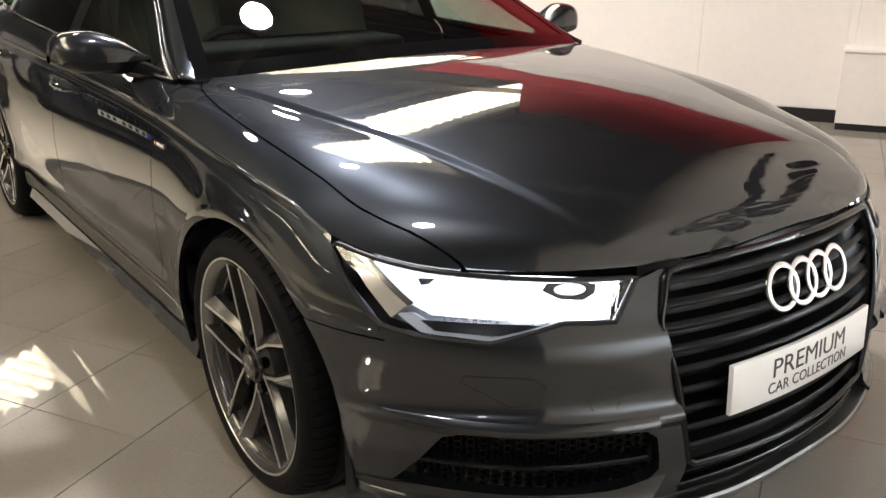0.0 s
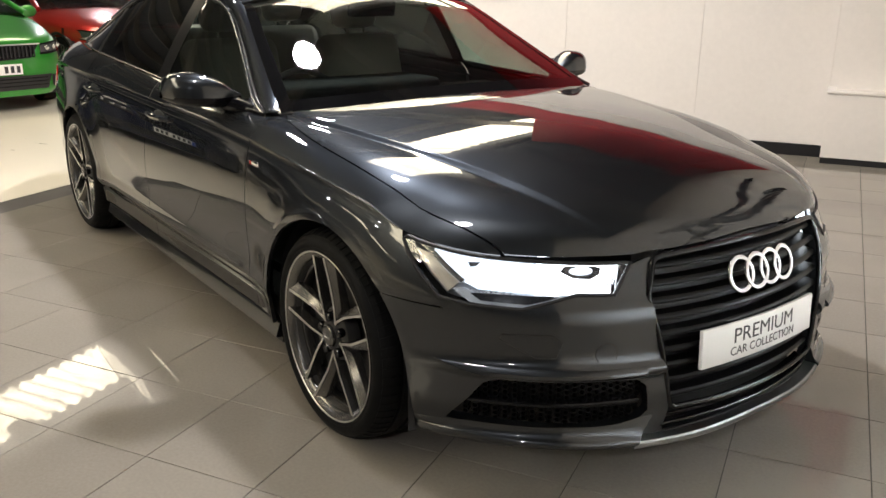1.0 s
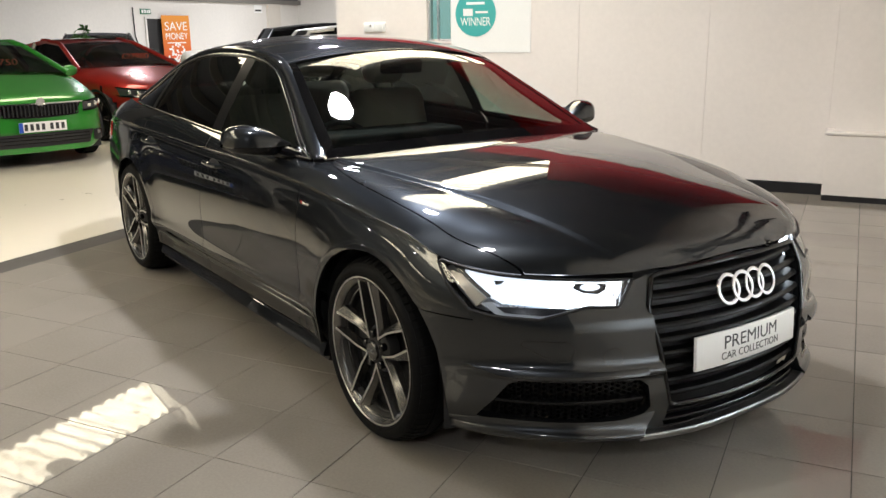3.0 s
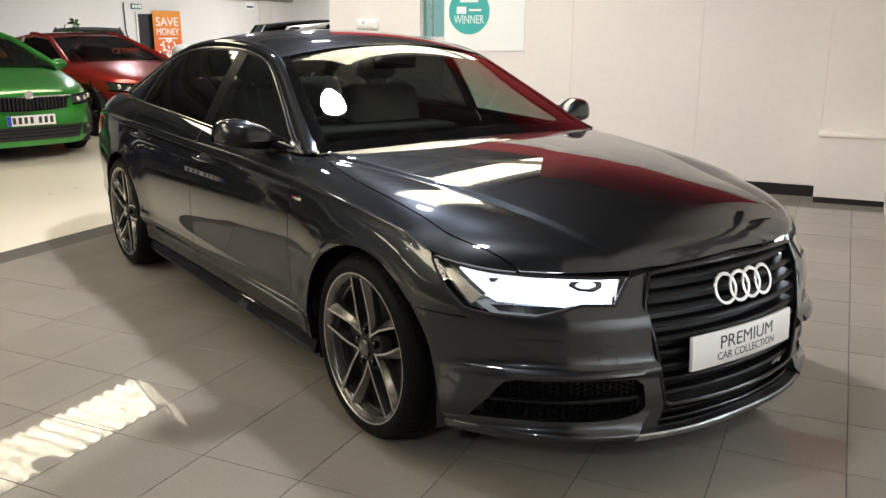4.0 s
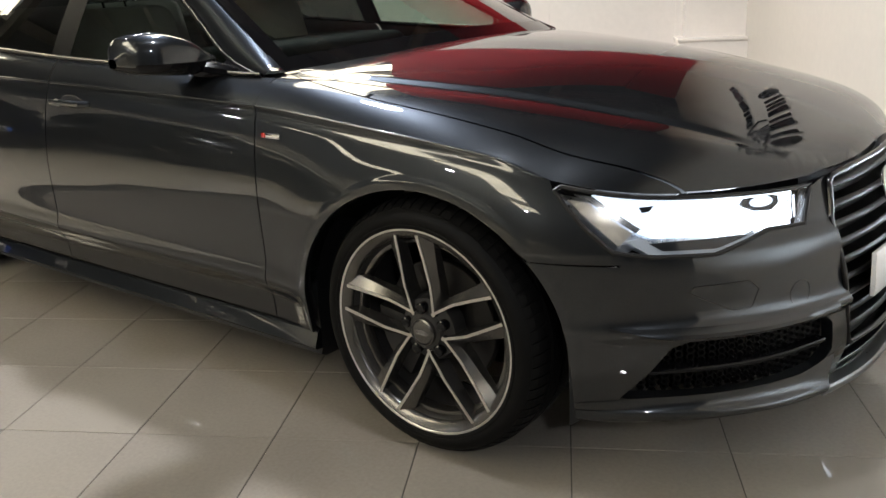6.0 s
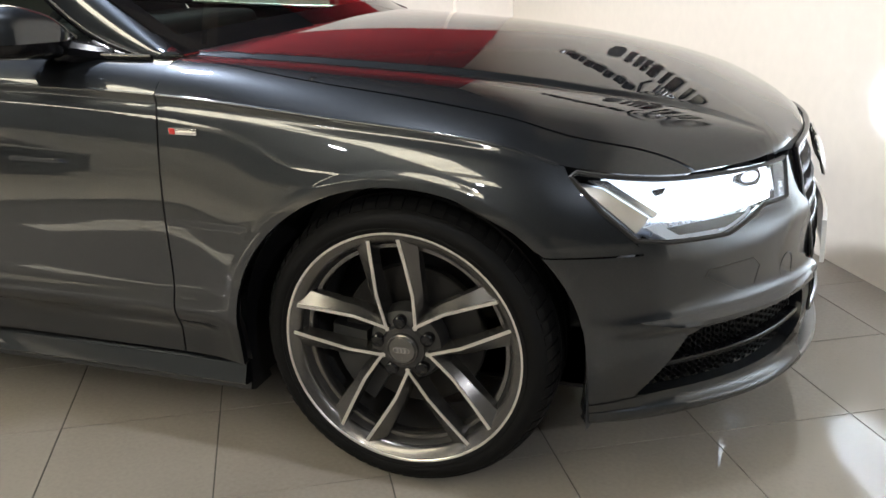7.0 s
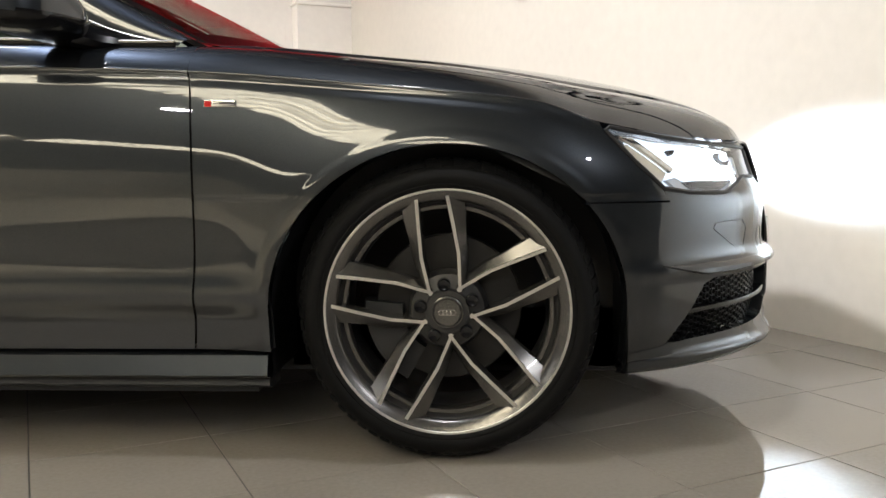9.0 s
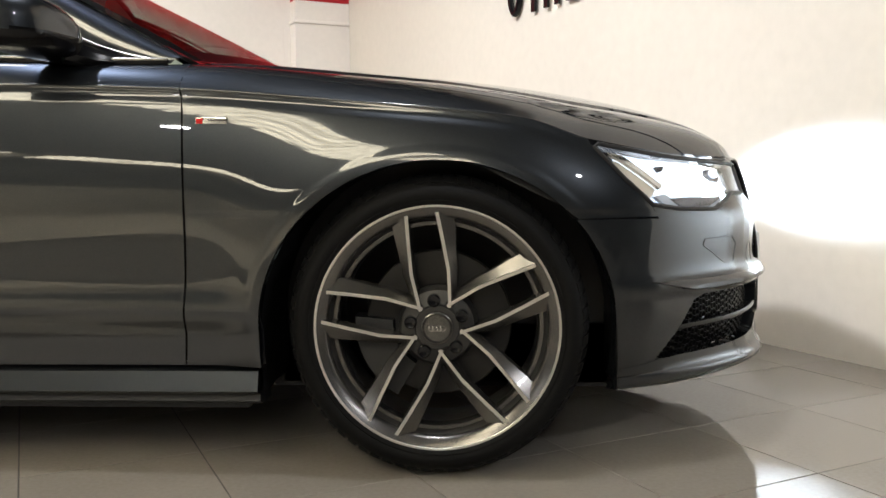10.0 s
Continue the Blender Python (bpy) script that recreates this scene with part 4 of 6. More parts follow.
for k in (1, -1):
    pts = [(float(u), z) for u, z in [(at_x(.56), .322), (at_x(.62), .324), (at_y(.60), .327), (at_y(.50), .330), (at_y(.43), .330)]]
    v, f = rail(dense(pts, .02)[:-8], .012, .05, -.004)
    piece("intake_slat", mesh_of("intake_slat", [(p[0], p[1] * k, p[2]) for p in v], [t[::k] for t in f]), BLACK_GLOSS, car)
    # honeycomb mesh behind the intake
    V, F = [], []
    for i in range(22):
        for j in range(9):
            y, z = .425 + i * .0185, .262 + j * .0155 + (i % 2) * .0078
            u = float(at_y(min(y, .80))) if y < .76 else float(at_x(.62 - (y - .76) * 1.3))
            if not inside(np.array([u]), np.array([z]), scaled(INTAKE, .99))[0]:
                continue
            n0 = len(V)
            for r, d in ((.0098, .030), (.0070, .030), (.0070, .055), (.0098, .055)):
                for c in range(6):
                    a = c * math.pi / 3
                    p = S(np.array([u + r * math.cos(a) * 1.1]), np.array([z + r * math.sin(a)]))[0]
                    q = S(np.array([u - .002, u + .002]), np.array([z, z]))
                    t = q[1] - q[0]
                    nn = np.array([-t[1], t[0], 0]) / np.hypot(t[0], t[1])
                    nn = nn if nn[0] > 0 else -nn
                    V.append(p - nn * d)
            for a in range(3):
                for c in range(6):
                    F.append((n0 + a * 6 + c, n0 + a * 6 + (c + 1) % 6, n0 + (a + 1) * 6 + (c + 1) % 6, n0 + (a + 1) * 6 + c))
    tagged(piece("intake_mesh", mesh_of("intake_mesh", [(p[0], p[1] * k, p[2]) for p in V], F, False), SLAT, car), kind="stuff")
    # towing-eye cover: a fine round joint
    c0 = float(at_y(.524))
    ringp = [S(np.array([c0 + .031 * math.cos(t)]), np.array([.473 + .031 * math.sin(t)]))[0] * (1, k, 1) for t in np.linspace(0, 2 * math.pi, 32, endpoint=False)]
    tv, tf = tube(ringp, .0013, 5, True)
    piece("cover_joint", mesh_of("cover_joint", tv, tf), BLACK_MATT, car)
    wash = dense([(float(at_y(.640)), .464), (float(at_y(.680)), .462), (float(at_y(.752)), .512), (float(at_y(.746)), .526), (float(at_y(.650)), .528), (float(at_y(.628)), .506)], .02)
    tv, tf = tube([S(np.array([u]), np.array([z]))[0] * (1, k, 1) for u, z in wash], .0013, 5, True)
    piece("washer_joint", mesh_of("washer_joint", tv, tf), BLACK_MATT, car)

# ledge over the intake: a raised blade with a pointed outer end
us = np.linspace(float(at_x(.482)), float(at_y(.425)), 26)
V = []
for i, u in enumerate(us):
    t = i / 25
    q = S(np.array([u - .002, u + .002]), np.array([.43, .43]))
    d = q[1] - q[0]
    n = np.array([-d[1], d[0], 0]) / np.hypot(d[0], d[1])
    n = n if n[0] > 0 else -n
    top, low = .436 + .002 * t, .436 - .026 * min(1.0, t / .22) + .006 * t
    out = .0015 + .013 * min(1.0, t / .22) * (1 - .55 * t)
    for z, o in ((top, -.002), (top - .001, .0008), ((top + low) / 2, out * .75), (low + .002, out), (low, out - .001), (low - .004, out - .014), (low, -.012)):
        V.append(S(np.array([u]), np.array([z]))[0] + n * o)
F = grid_faces(26, 7, False, True) + [tuple(range(7)), tuple(len(V) - 1 - i for i in range(7))]
for k in (1, -1):
    bm = bmesh.new()
    vs = [bm.verts.new((p[0], p[1] * k, p[2])) for p in V]
    for f in F:
        bm.faces.new([vs[i] for i in f])
    bmesh.ops.recalc_face_normals(bm, faces=bm.faces)
    part("bumper_ledge", bm, PAINT_GREY, car, sharp=40)

# headlights
GLOW = simple("headlight_glow", (0.86, 0.93, 1.0), 0.3, emit=4.0)
# grey guide, lifted by a faint glow of its own
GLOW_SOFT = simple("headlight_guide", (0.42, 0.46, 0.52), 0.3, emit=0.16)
# own glow stands in for lamplight on the reflector; also lights the projector lens
GLOW_MID = simple("headlight_mid_glow", (0.82, 0.90, 1.0), 0.3, emit=1.05)
REFLECTOR = simple("headlight_reflector", (0.78, 0.77, 0.75), 0.18, 1.0, grain=0.05, grain_scale=100)
AMBER = simple("side_reflector", (0.80, 0.75, 0.66), 0.25, 0.3)
HL_DARK = simple("headlight_insert", (0.03, 0.032, 0.038), 0.25, 0.4)
HL_SILVER = simple("headlight_inner", (0.62, 0.63, 0.65), 0.28, 0.9, grain=0.06, grain_scale=90)
LENS = glass("headlight_lens", (0.94, 0.95, 0.96))
hl_top = [(float(a), float(SHOULDER(a)) - .0065) for a in np.linspace(float(at_y(.452)), float(at_x(.37)), 24)]
hl_loop = hl_top + [(float(at_x(HL_OUT[0])), HL_OUT[1] - .004), (float(at_x(.42)), .672)] + [(float(u), float(z) + .004) for u, z in HLB[:-1]]
both("headlight_lens", panel_arrays(hl_loop, S, .02, depth=.02, lift=.0), LENS, car, "clear headlight lens")
both("headlight_housing", panel_arrays(scaled(hl_loop, 1.03), S, .02, depth=0, lift=-.075), HL_SILVER, car)
dark = [(float(at_x(.560)), .628), (float(at_x(.60)), .630), (float(at_y(.66)), .630), (float(at_y(.635)), .628), (float(at_y(.70)), .610), (float(at_x(.585)), .611)]
both("headlight_insert", panel_arrays(dark, S, .015, depth=.01, lift=-.018), HL_DARK, car, "dark insert in the headlight")
rim_l = [S(np.array([u]), np.array([z]))[0] for u, z in dense(hl_loop, .02)]
for k in (1, -1):
    tv, tf = tube([p * np.array((1, k, 1)) for p in rim_l], .0054, 6, True)
    piece("headlight_seal", mesh_of("headlight_seal", tv, tf), BLACK_MATT, car)
bar = [(float(at_y(.502)), .635), (float(at_y(.468)), .706), (float(at_y(.62)), .716), (float(at_y(.685)), .719), (float(at_y(.685)), .636), (float(at_y(.60)), .636)]
both("headlight_lamp", panel_arrays(bar, S, .02, depth=.02, lift=-.040), GLOW, car, "bright white daytime running lamp")
wing_bar = [(float(at_y(.688)), .636), (float(at_y(.688)), .719), (float(at_x(.51)), .732), (float(at_x(.440)), .743), (float(at_x(.447)), .722), (float(at_x(.540)), .654), (float(at_x(.575)), .638)]
# this reflector emits, to look lit by the lamp beside it
both("headlight_reflector", panel_arrays(wing_bar, S, .02, depth=.02, lift=-.034), GLOW_MID, car, "silvery lamp reflector, glowing of itself in place of thrown-back lamplight")
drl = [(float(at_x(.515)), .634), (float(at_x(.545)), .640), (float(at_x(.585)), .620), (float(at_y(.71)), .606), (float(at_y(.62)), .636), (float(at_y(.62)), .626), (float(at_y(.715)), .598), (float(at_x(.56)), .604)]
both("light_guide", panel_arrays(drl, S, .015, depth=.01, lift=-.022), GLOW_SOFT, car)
tri = [(float(at_x(.385)), .728), (float(at_x(.43)), .722), (float(at_x(.53)), .652), (float(at_x(.500)), .622)]
both("side_reflector", panel_arrays(tri, S, .015, depth=.01, lift=-.030), AMBER, car, "pale amber side reflector")
up = [(float(at_x(.40)), .738), (float(at_x(.44)), .734), (float(at_x(.545)), .660), (float(at_x(.535)), .652), (float(at_x(.435)), .722)]
both("reflector_blade", panel_arrays(up, S, .015, depth=.01, lift=-.020), REFLECTOR, car)
for y0 in (.488, .500, .512):
    rib = [(float(at_y(y0)), .645), (float(at_y(y0 + .003)), .645), (float(at_y(y0 - .012)), .692), (float(at_y(y0 - .015)), .692)]
    both("lamp_rib", panel_arrays(rib, S, .02, depth=.006, lift=-.030), HL_SILVER, car)
hood = [(float(at_y(y)), z) for y, z in ((.526, .698), (.545, .702), (.622, .703), (.632, .690), (.600, .674), (.556, .670), (.530, .682))]
both("projector_hood", panel_arrays(hood, S, .012, depth=.012, lift=-.032), HL_DARK, car, "dark hood round the projector lamp")
lens = [(float(at_y(.580 + .030 * math.cos(t))), .691 + .0105 * math.sin(t)) for t in np.linspace(0, 2 * math.pi, 24, endpoint=False)]
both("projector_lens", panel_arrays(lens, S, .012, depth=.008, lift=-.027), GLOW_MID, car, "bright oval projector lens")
clip = [(float(at_x(.545)), .708), (float(at_x(.575)), .709), (float(at_x(.565)), .698), (float(at_x(.552)), .696)]
both("lamp_bracket", panel_arrays(clip, S, .012, depth=.008, lift=-.026), HL_DARK, car)
# doors and rear wing: sides, with the strip up to the windows
YB = pchip([-3.7, -3.3, -2.8, -2.2, -1.6, -1.0, -.63, -.55], [.66, .735, .805, .835, .838, .830, .812, .80])
ZB = pchip([-3.7, -3.3, -2.8, -2.2, -1.6, -1.0, -.63, -.55], [1.02, 1.022, 1.018, 1.002, .974, .953, .944, .945])


def belt(x, q):
    """From the shoulder line (0) up and in to the foot of the windows (1)."""
    x, q = np.asarray(x, float), np.asarray(q, float)
    ys, zs = YS(x), ZS(x)
    y = ys + (YB(x) - ys) * (.65 * q + .35 * q * q)
    z = zs + (ZB(x) - zs) * (1.25 * q - .25 * q * q)
    return np.stack([x, -y, z], -1)


def belt_part(x0, x1):
    return facing(strip(belt, (x0, x1), (0.0, 1.0), 30, 6), (0, -1, .5))


zt = lambda x: float(SHOULDER(at_x(x)))
door1 = [(float(door_front(z)) - GAP, z) for z in np.linspace(.253, zt(-.57), 20)]
door1 += [(x, zt(x)) for x in np.linspace(-.60, -1.62, 20)]
door1 += [(float(door_mid(z)) + GAP, z) for z in np.linspace(zt(-1.63), .253, 20)]
door2 = [(float(door_mid(z)) - GAP, z) for z in np.linspace(.253, zt(-1.64), 20)]
door2 += [(x, zt(x)) for x in np.linspace(-1.66, -2.64, 20)]
door2 += [(float(door_rear(z)) + GAP, z) for z in np.linspace(zt(-2.66), .253, 28)]
rear = [(float(door_rear(z)) - GAP, z) for z in np.linspace(.253, zt(-2.66), 28)]
rear += [(x, zt(x)) for x in np.linspace(-2.70, -3.78, 24)]
rear += [(-3.78, .27), (-BASE - ARCH_A - .001, .24)] + low_arch(-BASE, -1, .26)[::-1][:-1]
rear += arch_points(-BASE, -BASE - ARCH_A * .9999, -BASE + ARCH_A * .9999) + low_arch(-BASE, 1, .253)[1:]
for nm, lp, x0, x1 in (("front_door", door1, -.575, -1.630), ("rear_door", door2, -1.636, -2.655), ("rear_wing", rear, -2.661, -3.70)):
    both(nm, joined(panel_arrays(on_plan(lp), S, .022, lines=below_crest(x0 - .02, x1 + .02)), belt_part(x0, x1), rounded_edge(x0 - .004, x1, 50)), PAINT_GREY, car)
tail = [(u, z) for u, z in [(float(at_x(-3.785)), .27), (float(at_x(-3.785)), .90)]]
sheet("rear_bumper", panel_arrays([(tail[0][0], .27), (tail[0][0], .905), (2 * U_END - tail[0][0], .905), (2 * U_END - tail[0][0], .27)],
      lambda u, z: np.where((np.asarray(u) > U_END)[..., None], S(2 * U_END - np.asarray(u), z) * np.array((1, -1, 1)), S(np.minimum(u, U_END), z)), .04), PAINT_GREY, car)
LAMP_RED = simple("tail_lamp_red", (0.45, 0.01, 0.01), 0.15, coat=0.6)
tl = [(float(at_x(x)), z) for x, z in [(-3.52, .80), (-3.58, .885), (-3.80, .885), (-3.90, .86), (-3.90, .76), (-3.75, .74)]]
both("tail_lamp", panel_arrays(tl, S, .02, depth=.02, lift=.004), LAMP_RED, car, "red tail lamp")

# sills
for k in (1, -1):
    for nm, prof, mat in (("sill_blade", [(-.855, .244), (-.882, .243), (-.889, .238), (-.905, .194), (-.898, .187), (-.862, .184)], PAINT_GREY),
                          ("sill_underside", [(-.80, .20), (-.875, .188), (-.882, .166), (-.86, .156), (-.78, .155)], BLACK_MATT)):
        xs = np.r_[np.linspace(-.412, -.47, 3), np.linspace(-.6, -2.4, 12), np.linspace(-2.46, -2.505, 3)]
        V = [(x, y * k, z) for x in xs for y, z in prof]
        m = len(prof)
        F = grid_faces(len(xs), m, False, True) + [tuple(range(m)), tuple(len(V) - 1 - i for i in range(m))]
        bm = bmesh.new()
        vs = [bm.verts.new(p) for p in V]
        for t in F:
            bm.faces.new([vs[i] for i in t])
        bmesh.ops.recalc_face_normals(bm, faces=bm.faces)
        part(nm, bm, mat, car, sharp=25)

# inner shell: keeps the joints dark and carries the cabin floor
for nm, size in (
        ("floor_pan", (-2.46, -.45, -.84, .84, .140, .30)),
        ("front_subframe", (-.45, .44, -.60, .60, .135, .30)),
        ("front_undertray", (.44, .70, -.50, .50, .175, .30)),
        ("rear_undertray", (-3.7, -2.46, -.58, .58, .17, .30)),
        ("engine_bay", (-.40, .50, -.55, .55, .30, .66)),
        ("boot_floor", (-3.7, -3.32, -.60, .60, .30, .92))):
    part(nm, boxed(*size), CABIN, car, smooth=False)
both("inner_shell", panel_arrays(on_plan([(-.40, .25), (-.40, .86), (-2.50, .90), (-2.50, .25)]), S, .06, depth=0, lift=-.030), CABIN, car)
both("inner_wing", panel_arrays(on_plan([(-.42, .73), (-.42, .84), (.30, .76), (.42, .60), (.30, .60), (.05, .73)]), S, .03, depth=0, lift=-.022), CABIN, car)

# wheel-arch liners
for xc in (0.0, -BASE):
    for k in (1, -1):
        bow = [(1, -.42), (1, -.2)] + [(math.cos(t), math.sin(t)) for t in np.linspace(0, math.pi, 26)] + [(-1, -.2), (-1, -.42)]
        V = [(xc + rr * ARCH_A * a, y * k, HUB_Z + rr * ARCH_B * b) for y, rr in ((-.885, 1.012), (-.84, 1.03), (-.60, 1.03)) for a, b in bow]
        piece("arch_liner", mesh_of("arch_liner", V, grid_faces(3, 30)), BLACK_MATT, car)
        V = [(xc + a * ARCH_A * 1.06, -.60 * k, HUB_Z + b * ARCH_B * 1.06) for a, b in ((-1, -.5), (1, -.5), (1, 1), (-1, 1))]
        piece("arch_liner", mesh_of("arch_liner", V, [(0, 1, 2, 3)], False), BLACK_MATT, car)

# ---- glasshouse ----
EX = [-.64, -.82, -1.0, -1.15, -1.276, -1.40, -1.53, -1.9, -2.4, -2.8, -3.1, -3.32]
YE = spline([-x for x in EX], [.800, .760, .703, .660, .630, .615, .608, .603, .600, .615, .655, .715])
ZE = spline([-x for x in EX], [.947, .996, 1.090, 1.177, 1.255, 1.303, 1.328, 1.347, 1.322, 1.240, 1.125, 1.022])
PXK = [-.573, -.80, -1.05, -1.27, -1.42, -1.7, -2.09, -2.41, -2.78, -3.2, -3.45]
PYK = [.765, .706, .640, .585, .566, .556, .552, .552, .560, .600, .650]
PZK = [.955, 1.072, 1.202, 1.312, 1.352, 1.385, 1.392, 1.368, 1.295, 1.160, 1.060]
YP, ZP = spline([-x for x in PXK], PYK), spline([-x for x in PXK], PZK)


def side_glass(x, v):
    """From the foot of the windows (0) to their upper edge (1)."""
    x, v = np.asarray(x, float), np.asarray(v, float)
    y0, z0, y1, z1 = YB(x) - .012, ZB(x) + .004, YE(-x), ZE(-x)
    bow = .008 * 4 * v * (1 - v)
    return np.stack([x, -(y0 + (y1 - y0) * v + bow), z0 + (z1 - z0) * v], -1)


def frame_side(w, v):
    """Pillar and roof edge between the windows' upper edge (0) and windscreen, roof and rear window (1); w runs back from 0 to 1."""
    w, v = np.asarray(w, float), np.asarray(v, float)
    xe, xp = -.625 - w * 2.70, -.573 - w * 2.87
    a = np.stack([xe, -YE(-xe), ZE(-xe)], -1)
    b = np.stack([xp, -YP(-xp), ZP(-xp)], -1)
    vv = v[..., None]
    mid = np.stack([0 * v, -.012 * 4 * v * (1 - v), .012 * 4 * v * (1 - v)], -1)
    return a + (b - a) * vv + mid


both("roof_side", facing(strip(frame_side, (0.0, 1.0), (0.0, 1.0), 90, 8), (0, -1, .6)), PAINT_GREY, car)


def glass_patch(x0, x1, v0=.0, v1=1.0, n=24, lift=0.0):
    arr = facing(strip(side_glass, (x0, x1), (v0, v1), n, 6), (0, -1, .2))
    V, N, F = arr
    return [np.array(p) + np.array(q) * lift for p, q in zip(V, N)], N, F


both("front_door_glass", glass_patch(-.80, -1.60), SIDE_GLASS, car)
both("rear_door_glass", glass_patch(-1.69, -2.72), DARK_GLASS, car)
both("quarter_glass", glass_patch(-2.76, -3.25), DARK_GLASS, car)
both("door_pillar", glass_patch(-1.585, -1.70, n=8, lift=.003), SLAT, car)
both("quarter_pillar", glass_patch(-2.71, -2.77, n=6, lift=.003), SLAT, car)
both("mirror_triangle", glass_patch(-.645, -.81, n=10, lift=.002), BLACK_GLOSS, car)
for k in (1, -1):
    low = [side_glass(np.array([x]), np.array([0.0]))[0] * (1, k, 1) + np.array((0, -.004 * k, .002)) for x in np.linspace(-.63, -3.28, 40)]
    tv, tf = tube(low, .0065, 6)
    piece("window_sill_trim", mesh_of("window_sill_trim", tv, tf), BLACK_GLOSS, car)
    tv, tf = tube([p + np.array((0, -.005 * k, .006)) for p in low], .0036, 6)
    piece("window_trim", mesh_of("window_trim", tv, tf), TRIM, car, "thin satin metal window trim")
    high = [side_glass(np.array([x]), np.array([1.0]))[0] * (1, k, 1) for x in np.r_[np.linspace(-.64, -1.5, 30), np.linspace(-1.55, -3.28, 30)]]
    tv, tf = tube([p + np.array((0, -.003 * k, -.004)) for p in high], .0085, 6)
    piece("window_frame", mesh_of("window_frame", tv, tf), BLACK_GLOSS, car)
    tv, tf = tube([p + np.array((0, -.007 * k, .004)) for p in high], .0036, 6)
    piece("window_trim", mesh_of("window_trim", tv, tf), TRIM, car, "thin satin metal window trim")


def screen(w, v, x0, x1, bx, bz):
    """Windscreen or rear window: w across (-1..1), v from x0 to x1 along the pillars."""
    w, v = np.asarray(w, float), np.asarray(v, float)
    x = x0 + (x1 - x0) * v
    y, z = YP(-x), ZP(-x)
    c = 1 - np.abs(w) ** 2.0
    return np.stack([x + (bx[0] + (bx[1] - bx[0]) * v) * c, y * w * .985, z + (bz[0] + (bz[1] - bz[0]) * v) * c - .004], -1)


ws = lambda w, v: screen(w, v, -.570, -1.275, (.135, .055), (.029, .056)) + (4 * np.asarray(v) * (1 - np.asarray(v)))[..., None] * np.array((.004, 0, .007))
sheet("windscreen", facing(strip(ws, (-1.0, 1.0), (0.0, 1.0), 40, 24), (1, 0, 1)), CLEAR_GLASS, car)
wl = lambda w, v: ws(w, v) + np.array((.002, 0, .002))
sheet("windscreen_band", facing(strip(wl, (-1.0, 1.0), (-.015, .095), 40, 5), (1, 0, 1)), FRIT, car)
both("windscreen_edge", facing(strip(wl, (.957, 1.022), (-.02, 1.0), 6, 24), (1, 0, 1)), FRIT, car)
rw = lambda w, v: screen(w, v, -2.74, -3.42, (-.06, -.11), (.050, .045))
sheet("rear_window", facing(strip(rw, (-1.0, 1.0), (0.0, 1.0), 30, 14), (-1, 0, 1)), DARK_GLASS, car)


def roof(w, v):
    w, v = np.asarray(w, float), np.asarray(v, float)
    x = -1.275 + (-2.74 + 1.275) * v
    y, z = YP(-x), ZP(-x)
    c = 1 - np.abs(w) ** 2.2
    return np.stack([x + (.055 * (1 - v) - .06 * v) * c, y * w, z + (.056 - .006 * v - .004 * np.sin(np.pi * v)) * c], -1)


sheet("roof", facing(strip(roof, (-1.0, 1.0), (0.0, 1.0), 40, 40), (0, 0, 1)), PAINT_GREY, car)
inner_roof = facing(strip(lambda w, v: roof(w, v) - np.array((0, 0, .03)), (-1.0, 1.0), (0.0, 1.0), 20, 20), (0, 0, -1))
sheet("headlining", inner_roof, simple("headlining_cloth", (0.30, 0.29, 0.27), 0.9, grain=0.1), car)


def deck(w, v):
    w, v = np.asarray(w, float), np.asarray(v, float)
    x = -3.38 - .60 * v
    y = np.interp(-x, [3.38, 3.7, 3.85, 3.98], [.665, .66, .60, .48])
    z = np.interp(-x, [3.38, 3.6, 3.85, 3.98], [1.062, 1.045, 1.020, .99])
    return np.stack([x, y * w, z + .02 * (1 - w * w)], -1)


sheet("boot_lid", facing(strip(deck, (-1.0, 1.0), (0.0, 1.0), 20, 16), (0, 0, 1)), PAINT_GREY, car)
V = []
for w in np.linspace(-1, 1, 20):
    V += [deck(np.array([w]), np.array([1.0]))[0], np.array((-3.995, w * .56, .90)), np.array((-4.0, w * .56, .70))]
piece("boot_face", mesh_of("boot_face", V, grid_faces(20, 3)), PAINT_GREY, car)

# door handles
for hx, hz in ((-1.48, .843), (-2.50, .858)):
    for k in (1, -1):
        ys = -float(S(at_x(hx), np.array([hz]))[..., 1].ravel()[0])
        pts = [(hx + .105, -k * (ys - .004), hz), (hx + .085, -k * (ys + .022), hz + .001), (hx, -k * (ys + .030), hz + .002), (hx - .085, -k * (ys + .022), hz + .002), (hx - .105, -k * (ys - .004), hz + .001)]
        tv, tf = tube(pts, [.010, .012, .013, .012, .010], 10)
        piece("door_handle", mesh_of("door_handle", tv, tf), PAINT_GREY, car)
        # black oval on the door, drawing the shade of the hollow behind the handle
        bm = bmesh.new()
        bmesh.ops.create_uvsphere(bm, u_segments=20, v_segments=10, radius=1)
        bmesh.ops.scale(bm, vec=(.075, .006, .030), verts=bm.verts)
        part("handle_recess_shade", bm, BLACK_MATT, car, m=Matrix.Translation((hx, -k * (ys - .001), hz - .004)))

# side badge on the front wing
for k in (1, -1):
    ys = -float(S(at_x(-.50), np.array([.806]))[..., 1].ravel()[0])
    part("wing_badge", boxed(-.036, .036, -.0035, .0035, -.0075, .0075, .002), CHROME, car, "small chrome side badge", m=Matrix.Translation((-.497, -k * (ys + .002), .806)))
    part("badge_insert", boxed(-.034, -.018, -.0042, .0042, -.0065, .0065, .001), LAMP_RED, car, "red badge insert", m=Matrix.Translation((-.497, -k * (ys + .002), .806)))

